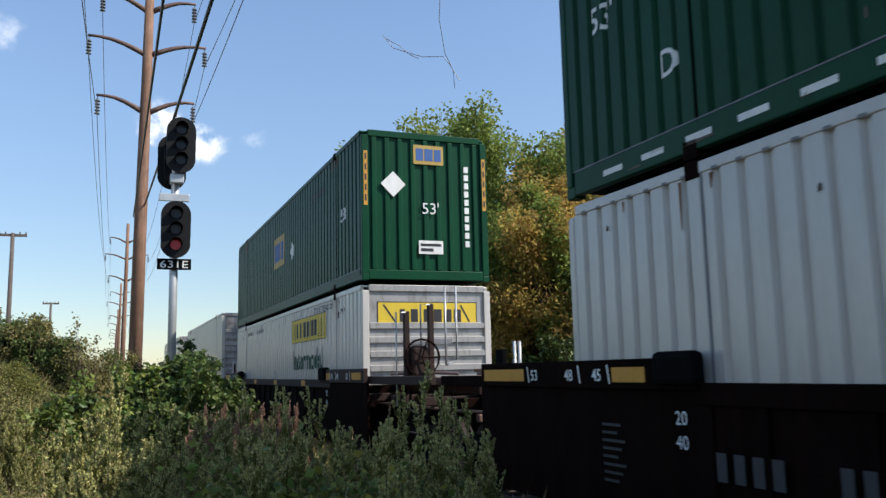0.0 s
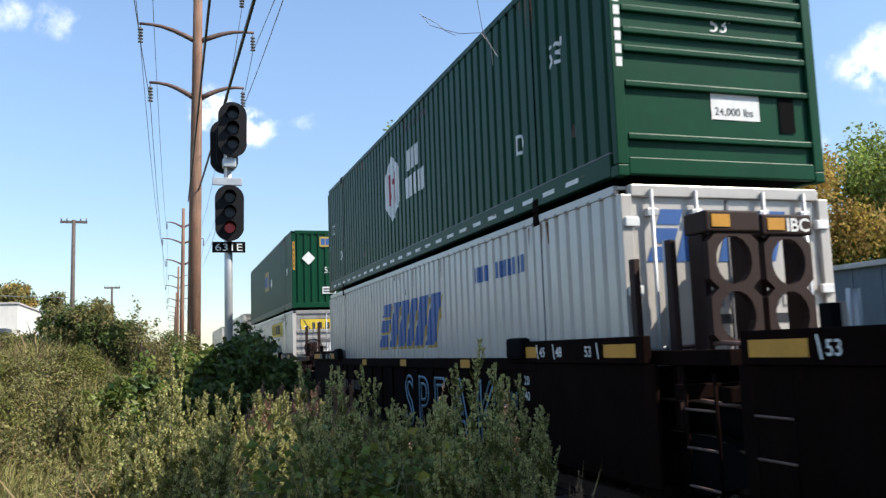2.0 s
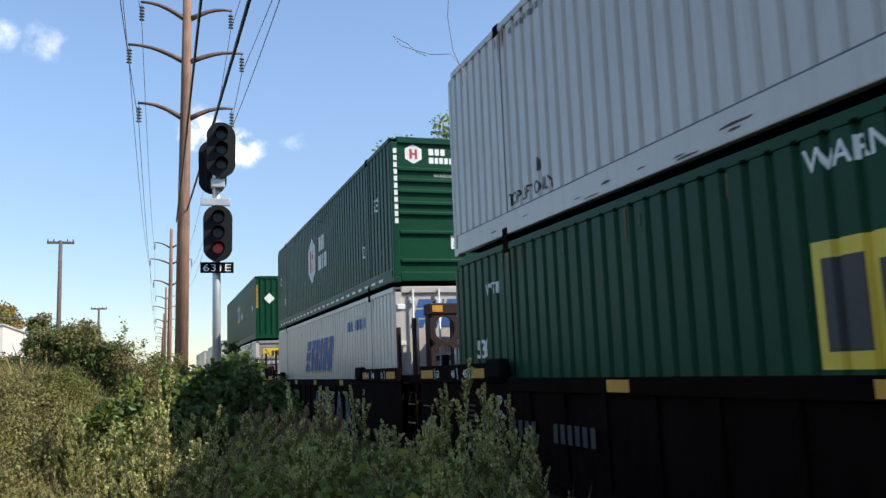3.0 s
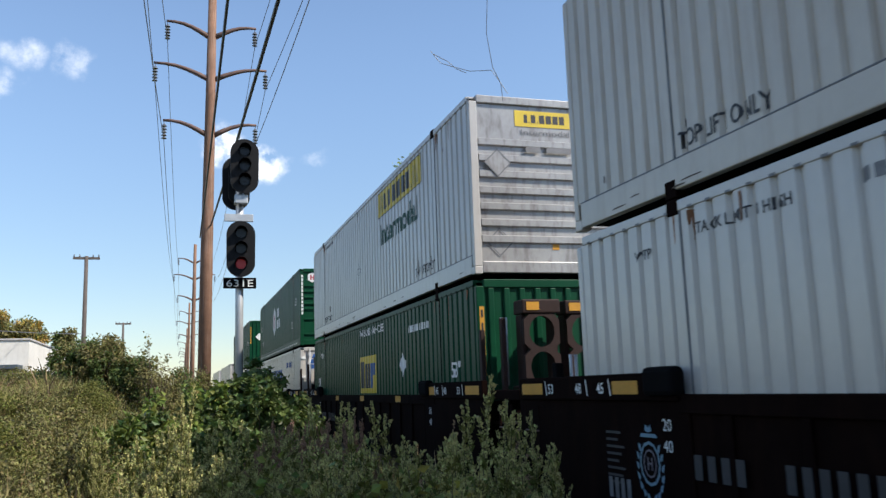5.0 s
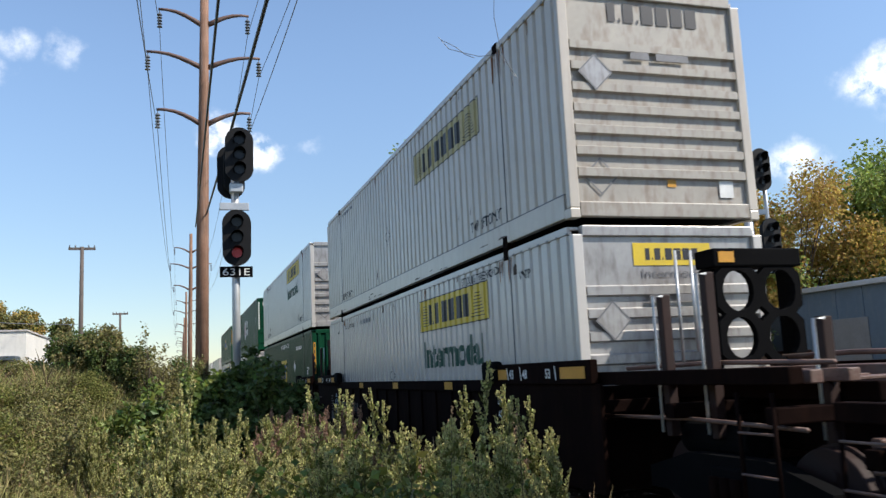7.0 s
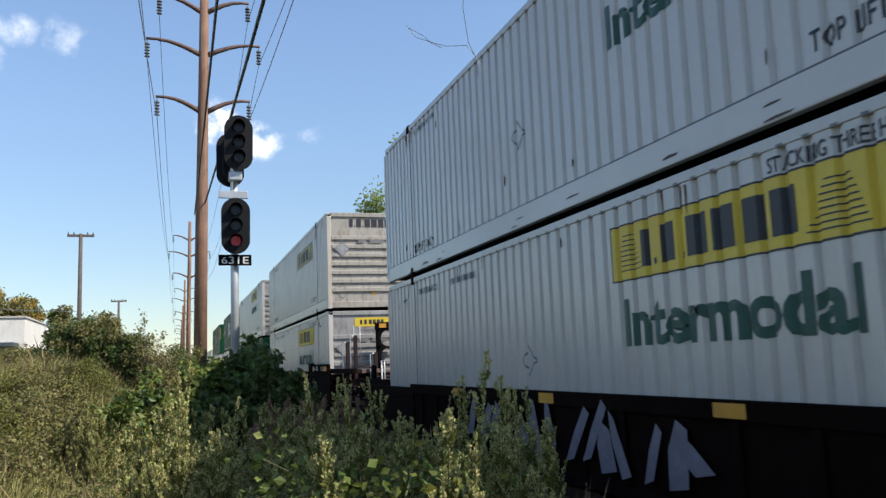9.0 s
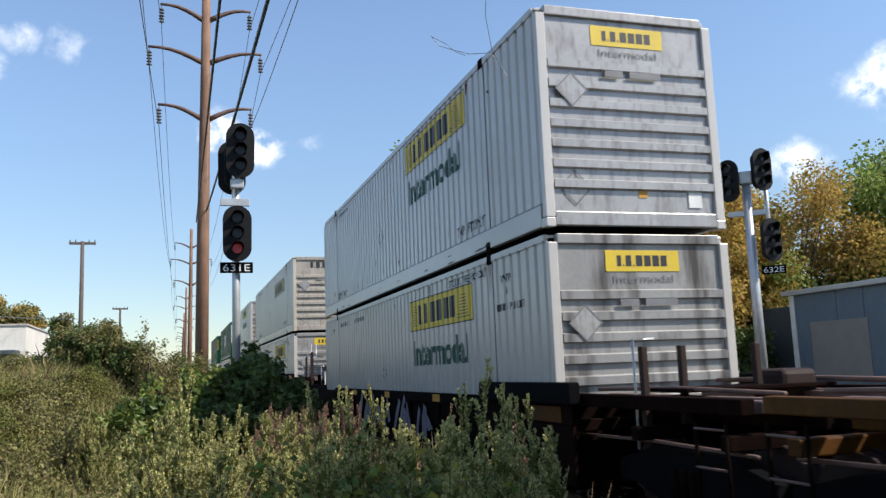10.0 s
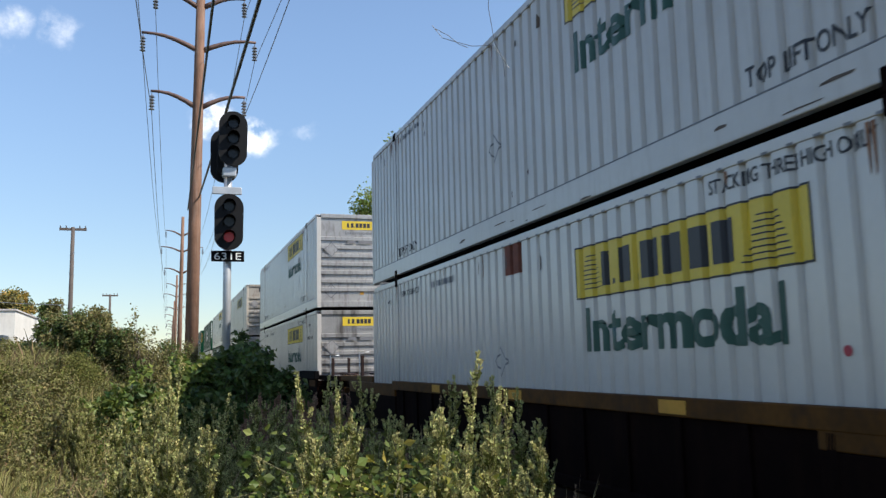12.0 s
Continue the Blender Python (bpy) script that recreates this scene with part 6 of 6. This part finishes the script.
def vine_clump(x, y, radius, height, seed):
    rng = np.random.default_rng(seed)
    t = thing("vine_clump", pose(x, y, ground_z(x, y)), "leafy green vine tangle with yellowed leaves", "vine", "vine tangles")
    bm = bmesh.new()
    c, nn = [], []
    for k in range(14):
        a = rng.uniform(0, 6.28)
        p0 = Vector((math.cos(a) * radius * 0.4, math.sin(a) * radius * 0.4, 0))
        p1 = Vector((math.cos(a) * radius * rng.uniform(0.1, 0.8), math.sin(a) * radius * rng.uniform(0.1, 0.8), height * rng.uniform(0.7, 1.0)))
        p2 = p1 + Vector((math.cos(a) * 0.25, math.sin(a) * 0.25, rng.uniform(-0.2, 0.15)))
        tube(bm, [p0, p0.lerp(p1, 0.5) + Vector((0.05, 0, 0)), p1, p2], [0.008, 0.006, 0.005, 0.002], 5)
        for j in range(46):
            s = rng.uniform(0.25, 2)
            q = p0.lerp(p1, s) if s < 1 else p1.lerp(p2, s - 1)
            c.append(q + Vector(rng.normal(0, 0.07, 3)))
            nn.append(Vector((rng.normal(), rng.normal(), -0.2)))
    part("stem", bm, M["stem"], t)
    cut = int(len(c) * 0.88)
    leaf_mesh("foliage", c[:cut], nn[:cut], 0.047, M["leaf_vine"], t, "", seed, 0.8)
    leaf_mesh("yellow_foliage", c[cut:], nn[cut:], 0.062, M["leaf_gold"], t, "yellowed leaves", seed + 1, 0.85)


def woody(name, label, category, group, x, y, height, spread, leaves, leaf_size, mats, seed, trunk=0.12, clumps=40, low=0.25, z0=None, lean=(0, 0)):
    """A tree or bush: tapered trunk and limbs, and leaves gathered in uneven clumps along the twigs."""
    rng = np.random.default_rng(seed)
    g = ground_z(x, y) if z0 is None else z0
    t = thing(name, pose(x, y, g), label, category, group)
    bm = bmesh.new()
    stem_top = Vector((lean[0], lean[1], height * 0.62))
    tube(bm, [Vector((0, 0, -0.2)), stem_top * 0.5 + Vector((0.06 * height * rng.normal() * 0.3, 0, 0)), stem_top], [trunk, trunk * 0.72, trunk * 0.35], 8)
    cents, norms, which = [], [], []
    for k in range(clumps):
        a = rng.uniform(0, 6.28)
        zf = rng.uniform(low, 1.0)
        prof = math.sqrt(max(0.0, 1.02 - zf ** 2.4)) if low < 0.07 else math.sin(math.pi * min(1, max(0.02, (zf - low * 0.6) / (1.10 - low * 0.6)))) ** 0.6
        rad = spread * prof * rng.uniform(0.45, 1.05)
        end = Vector((math.cos(a) * rad + lean[0] * zf, math.sin(a) * rad + lean[1] * zf, height * zf * rng.uniform(0.93, 1.04)))
        start = stem_top * min(1.0, max(0.12, zf * 0.95 - 0.15))
        mid = start.lerp(end, 0.5) + Vector((0, 0, 0.06 * height * rng.uniform(-0.3, 0.8)))
        tube(bm, [start, mid, end], [trunk * 0.28, trunk * 0.16, trunk * 0.05], 5)
        m = int(leaves / clumps * rng.uniform(0.5, 1.5))
        size = spread * rng.uniform(0.16, 0.34)
        pts = rng.normal(0, 1, (m, 3))
        pts *= (rng.uniform(0, 1, m) ** 0.4 / np.linalg.norm(pts, axis=1))[:, None] * np.array([size, size, size * 0.7])
        tw = rng.uniform(0, 1, m) ** 0.5
        for q in range(m):
            c = mid.lerp(end, tw[q]) + Vector(pts[q])
            if c.z > 0.02:
                cents.append(c)
                norms.append(Vector(pts[q]).normalized() + Vector((0, 0, -0.4)))
                which.append(k % len(mats))
    tagged(part("trunk", bm, M["bark"], t, "", True), kind="stuff" if trunk < 0.03 else "")
    for i, m in enumerate(mats):
        sel = [q for q in range(len(cents)) if which[q] == i]
        if sel:
            leaf_mesh("crown", [cents[q] for q in sel], [norms[q] for q in sel], leaf_size, M[m], t, "", seed + i, 0.62)
    return t


# trees and bushes beyond the tracks
TREES = ((12.6, 31.5, 11.8, 3.0, ("leaf_tree",), 11), (15.6, 31.0, 11.3, 3.0, ("leaf_tree",), 12), (18.4, 30.0, 10.8, 3.0, ("leaf_tree", "leaf_tree", "leaf_autumn"), 13),
         (14.6, 26.6, 7.6, 2.7, ("leaf_autumn", "leaf_autumn", "leaf_tree"), 14), (17.6, 25.6, 8.2, 2.8, ("leaf_autumn",), 15), (21.4, 24.8, 7.6, 3.0, ("leaf_autumn", "leaf_autumn", "leaf_tree"), 16),
         (26.5, 24.0, 8.6, 3.4, ("leaf_tree",), 17), (30.5, 21.0, 8.4, 3.4, ("leaf_tree",), 18), (13.2, 38.0, 12.0, 3.2, ("leaf_tree",), 19), (12.4, 46.0, 11.0, 3.2, ("leaf_tree",), 20))
for x, y, h, s, mats, sd in TREES:
    autumn = "autumn" in mats[0]
    h, s = h * 1.13, s * 1.12
    woody("tree", "tree with browning orange-tan autumn leaves" if autumn else "tall leafy green roadside tree", "tree", "trees beyond the tracks", x, y, h, s, 70000 if autumn else 46000, 0.135 if autumn else 0.17, mats, sd, 0.16, 70, 0.08)
for x, y, h, s, sd in ((12.9, 27.6, 3.4, 1.9, 31), (13.6, 24.2, 3.0, 1.8, 32), (15.6, 23.0, 2.8, 1.7, 33), (13.2, 32.0, 3.6, 2.0, 34), (17.3, 22.8, 3.0, 1.6, 35)):
    woody("bush", "dense dark green bush beyond the tracks", "bush", "bushes beyond the tracks", x, y, h, s, 7000, 0.13, ("leaf_bush",), sd, 0.06, 40, 0.06)

# trees and bushes on the bank
for x, y, h, s, sd in ((-21, 112, 12.2, 4.6, 41), (-17.5, 114, 11.4, 4.2, 42), (-13.8, 116, 10.0, 3.6, 43), (-25, 110, 12.4, 4.8, 44), (-10.8, 119, 8.6, 3.2, 45)):
    woody("tree", "distant green tree behind the warehouse", "tree", "distant trees", x, y, h, s, 14000, 0.36, ("leaf_olive", "leaf_bush", "leaf_autumn"), sd, 0.2, 44, 0.05)
for x, y, h, s, n, mats, sd in ((-1.9, 24.0, 2.2, 1.05, 19000, ("leaf_bush", "leaf_olive"), 51), (-2.75, 24.2, 1.75, 0.85, 13000, ("leaf_bush", "leaf_olive"), 52),
                                (-1.05, 23.4, 2.1, 0.85, 13000, ("leaf_olive", "leaf_bush"), 53), (-0.35, 22.6, 1.55, 0.7, 8000, ("leaf_olive",), 65),
                                (0.05, 29.0, 2.6, 0.9, 5000, ("leaf_olive", "leaf_bush"), 66),
                                (0.75, 33.0, 2.9, 0.9, 6000, ("leaf_olive",), 69), (-0.45, 26.5, 2.1, 0.8, 7000, ("leaf_olive",), 70), (-3.9, 27.0, 1.2, 1.0, 7000, ("leaf_olive", "leaf_bush"), 71)):
    woody("bush", "large rounded olive-green bush on the bank", "bush", "bushes on the bank", x, y, h, s, n, 0.075, mats, sd, 0.05, 110, 0.03)
woody("sapling", "thin sapling with sparse leaves", "sapling", "saplings", -0.62, 22.5, 2.85, 0.42, 420, 0.08, ("leaf_olive",), 54, 0.025, 26, 0.5)
woody("sapling", "thin sapling with sparse leaves", "sapling", "saplings", -0.35, 22.0, 2.5, 0.35, 300, 0.08, ("leaf_olive",), 55, 0.02, 20, 0.4)
# From x 0.6 on, the darker leaf puts the train's shade into the colour.
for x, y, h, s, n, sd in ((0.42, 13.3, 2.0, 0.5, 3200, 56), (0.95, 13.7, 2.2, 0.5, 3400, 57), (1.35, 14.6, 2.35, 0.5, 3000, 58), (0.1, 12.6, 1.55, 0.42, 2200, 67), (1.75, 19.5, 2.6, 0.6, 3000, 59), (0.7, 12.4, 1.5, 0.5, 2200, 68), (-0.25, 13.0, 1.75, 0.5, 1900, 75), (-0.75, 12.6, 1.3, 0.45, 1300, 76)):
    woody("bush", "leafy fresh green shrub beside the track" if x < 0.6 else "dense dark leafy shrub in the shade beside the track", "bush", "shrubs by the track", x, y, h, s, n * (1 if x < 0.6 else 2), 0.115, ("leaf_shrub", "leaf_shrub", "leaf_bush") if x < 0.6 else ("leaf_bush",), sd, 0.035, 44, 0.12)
# Denser shrubs, their leaf colour also darkened to stand in for shade.
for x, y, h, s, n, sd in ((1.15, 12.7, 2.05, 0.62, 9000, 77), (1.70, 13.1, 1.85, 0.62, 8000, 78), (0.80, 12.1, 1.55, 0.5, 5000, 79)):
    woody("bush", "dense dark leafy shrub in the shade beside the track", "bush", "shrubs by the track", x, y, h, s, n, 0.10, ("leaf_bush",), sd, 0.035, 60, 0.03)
woody("bush", "low olive scrub at the foot of the power poles", "bush", "shrubs by the track", 0.6, 27.0, 1.98, 1.0, 6000, 0.09, ("leaf_olive", "leaf_bush"), 60, 0.04, 40, 0.05)
woody("bush", "low olive scrub on the bank", "bush", "shrubs by the track", -4.6, 22.0, 1.0, 1.0, 3000, 0.07, ("leaf_olive",), 61, 0.04, 36, 0.05)
woody("bush", "low olive scrub on the bank", "bush", "shrubs by the track", 1.6, 36.0, 2.4, 1.3, 3200, 0.11, ("leaf_bush", "leaf_olive"), 62, 0.04, 40, 0.05)

# weeds along the track, nearest ones one by one
rng = np.random.default_rng(8)
GREENS_LOW = weed_template(78, 1.45, "green")
GREENS = [weed_template(70, 1.95, "green"), weed_template(72, 1.60, "green"), weed_template(74, 1.42, "green"), weed_template(76, 1.75, "green"), GREENS_LOW]
BROWNS = [weed_template(80, 1.75, "brown"), weed_template(82, 1.45, "brown"), weed_template(84, 1.62, "rosy"), weed_template(86, 1.45, "rosy")]
GREEN_SPOTS = [(1.48, 4.85, 0), (1.92, 5.1, 3), (2.12, 5.15, 0), (1.06, 5.2, 0), (0.02, 6.0, 0), (0.95, 4.95, 3), (1.35, 5.05, 1), (1.6, 4.9, 3), (1.85, 5.0, 1), (2.05, 4.95, 3), (1.15, 5.15, 1), (0.3, 5.6, 1), (0.55, 5.4, 1), (-0.02, 5.2, 3), (2.3, 4.7, 2), (1.02, 5.05, 0), (1.52, 5.0, 3), (1.72, 5.15, 0), (1.98, 5.2, 1), (0.15, 5.3, 3), (0.05, 6.4, 0), (0.35, 5.9, 1), (0.62, 6.3, 1), (1.25, 5.3, 1), (1.62, 5.6, 1), (0.85, 5.7, 2), (2.25, 5.1, 2),
               (0.35, 5.2, 2), (0.6, 5.1, 2), (1.15, 4.9, 2), (1.4, 4.8, 2), (1.9, 4.8, 2), (0.95, 7.6, 1), (1.25, 8.2, 1), (0.75, 8.6, 1), (1.6, 7.4, 2), (2.1, 7.6, 2), (1.5, 9.2, 1), (1.9, 9.8, 1),
               (0.55, 9.9, 2), (1.0, 10.4, 1), (-0.25, 7.2, 2), (-0.45, 8.3, 2), (-0.6, 6.5, 2), (-0.9, 7.8, 2), (-1.3, 9.0, 2), (-1.7, 10.5, 2), (-1.0, 11.0, 1), (2.2, 9.0, 2), (2.5, 8.2, 2)]
for k in range(9):
    cy = rng.uniform(7.5, 19.0)
    cx = rng.uniform(-0.23, -0.03) * cy
    for _ in range(6):
        GREEN_SPOTS.append((cx + rng.normal(0, 0.45), cy + rng.normal(0, 0.6), 2))
for k in range(46):
    yy = rng.uniform(4.3, 6.3)
    GREEN_SPOTS.append((rng.uniform(0.0, 0.44) * yy, yy, 4 if k % 3 else 2))
for k in range(40):
    yy = rng.uniform(4.9, 7.6)
    GREEN_SPOTS.append((rng.uniform(-0.02, 0.36) * yy if k % 3 else rng.uniform(-0.22, 0.05) * yy, yy, 2))
for k in range(44):
    yy = rng.uniform(5.9, 8.8)
    GREEN_SPOTS.append((rng.uniform(-0.03, 0.2) * yy, yy + 1.7, 1 if k % 2 else 3))
BROWN_SPOTS = [(2.45, 5.15, 1), (3.2, 3.9, 1), (2.1, 7.0, 0), (2.85, 7.0, 0), (1.7, 9.0, 1), (1.35, 9.6, 1), (1.95, 10.6, 0), (1.6, 11.2, 1), (2.3, 11.6, 1), (2.6, 9.4, 1), (1.2, 11.5, 1), (3.2, 4.7, 1), (2.5, 12.6, 1)]


def drawn_in(x, y):
    """The nearest weeds crowd towards the path, most of all beside the ballast."""
    f = 0.86 - 0.32 * max(0.0, x / y)
    return x * f, y * f


GREEN_SPOTS = [(*drawn_in(x, y), k) if y < 6.7 else (x, y, k) for x, y, k in GREEN_SPOTS]
for k in range(46):
    yy = rng.uniform(8.8, 11.6)
    BROWN_SPOTS.append((rng.uniform(0.085, 0.21) * yy, yy, 2 + k % 2))
# tall spires that stand clear of the rest
for cx, cy, count in ((0.93, 4.05, 5), (1.34, 4.0, 6), (1.70, 4.1, 4), (0.06, 4.6, 4), (0.62, 4.2, 2)):
    for k in range(count):
        GREEN_SPOTS.append(((cx + rng.normal(0, 0.07)) / 0.83, (cy + rng.normal(0, 0.12)) / 0.83, (0, 3, 0, 1)[k % 4]))
for spots, temps in ((GREEN_SPOTS, GREENS), (BROWN_SPOTS, BROWNS)):
    used = set()
    for x, y, k in spots:
        m = pose(x, y, ground_z(x, y), rng.uniform(-5, 5), rng.uniform(-5, 5), rng.uniform(0, 360)) @ Matrix.Scale((rng.uniform(0.64, 0.86) if y < 5.6 else rng.uniform(0.72, 0.94)) if (k > 1 if spots is GREEN_SPOTS else k == 1) else rng.uniform(0.90, 1.03), 4)
        if k not in used:
            temps[k].matrix_world = m
            used.add(k)
        else:
            copy_thing(temps[k], m)
for x, y, r, h, sd in ((0.87, 3.95, 0.34, 1.42, 91), (1.33, 3.9, 0.34, 1.38, 92), (0.62, 4.05, 0.28, 1.40, 96), (1.05, 3.8, 0.3, 1.36, 97), (0.75, 4.3, 0.35, 0.85, 93), (0.45, 9.6, 0.6, 1.0, 94), (-0.2, 11.0, 0.6, 1.1, 95)):
    vine_clump(x, y, r, h, sd)

# soft mounds of leafy weeds on the sunny bank
for k in range(34):
    y = 7.6 + 13.5 * rng.uniform() ** 1.1
    x = y * rng.uniform(-0.235, -0.005)
    woody("weed_mound", "soft olive-green mound of leafy weeds on the bank", "weed", "weed mounds", x, y, rng.uniform(0.75, 1.15), rng.uniform(0.5, 0.95), 3600, 0.046, (("leaf_olive",), ("leaf_weed", "leaf_olive"), ("leaf_weed",))[k % 3], 300 + k, 0.02, 46, 0.04)


def meadow(x, y):
    return smooth(3.6, 2.4, x) * (1.0 if x < 0 else 0.8)


grass_patch("meadow_grass", "sunlit olive-green meadow grass on the bank", 210000, (-9, 3.4, 3.5, 34), 0.70, M["grass"], 101, meadow, 0.0075, 0.5)
grass_patch("dry_grass", "dry straw-coloured grass on the bank", 7000, (-9, 3.2, 4.5, 30), 0.9, M["straw"], 102, meadow, 0.010, 0.45)
grass_patch("rosy_grass", "rosy-brown dry grass beside the track", 9000, (0.8, 2.4, 9.0, 12.5), 0.75, M["pink_straw"], 106, None, 0.003, 0.6)
grass_patch("trodden_grass", "short trodden grass on the path", 26000, (-6, 3.2, -6, 4.5), 0.30, M["grass"], 107, None, 0.007, 0.6)
grass_patch("russet_weeds", "russet seeding dock among the grass", 1700, (-4.6, -2.2, 15, 19.5), 0.72, M["russet"], 103, None, 0.007, 0.7)
grass_patch("far_scrub", "rough green scrub along the line", 16000, (-30, 3.2, 34, 130), 1.4, M["grass"], 104, meadow, 0.03, 0.4)
grass_patch("verge_grass", "rough grass beyond the second track", 9000, (12.6, 24, 6, 45), 0.9, M["grass"], 105, None, 0.02, 0.4)


# sideways swing of the hanging wire, seconds and metres at its lower end
SWING = ((0.0, 0.0), (1.0, 0.05), (1.5, 0.06), (2.5, -0.15), (3.0, -0.135), (4.0, -0.03), (4.8, 0.0), (5.5, -0.22), (6.0, -0.18), (6.5, -0.10), (7.2, 0.05), (8.2, -0.08), (9.0, -0.14), (9.5, -0.09), (10.5, 0.0), (11.3, -0.03), (12.0, 0.01))


def motions():
    """The train rolls away along the track at a steady pace, its wheels turning; the stray wire sways."""
    stops = [0.5 * k for k in range(25)]
    moving = list(boxes.values()) + [c[0] for c in cars.values()]
    for t in moving:
        x, y, z = t.matrix_basis.translation
        walk(t, [(s, pose(x, y + rolled(s), z)) for s in stops])
    turn = [k / 15 for k in range(181)]
    for _, sets in cars.values():
        for w in sets:
            x, y, z = w.matrix_basis.translation
            walk(w, [(s, pose(x, y, z, -math.degrees(rolled(s) / 0.457))) for s in turn])
    axis = Vector((math.sin(radians(22)), math.cos(radians(22)), 0))
    walk(HANG, [(s, Matrix.Translation(HUNG) @ Matrix.Rotation(-d / 5.3, 4, axis)) for s, d in SWING])


motions()
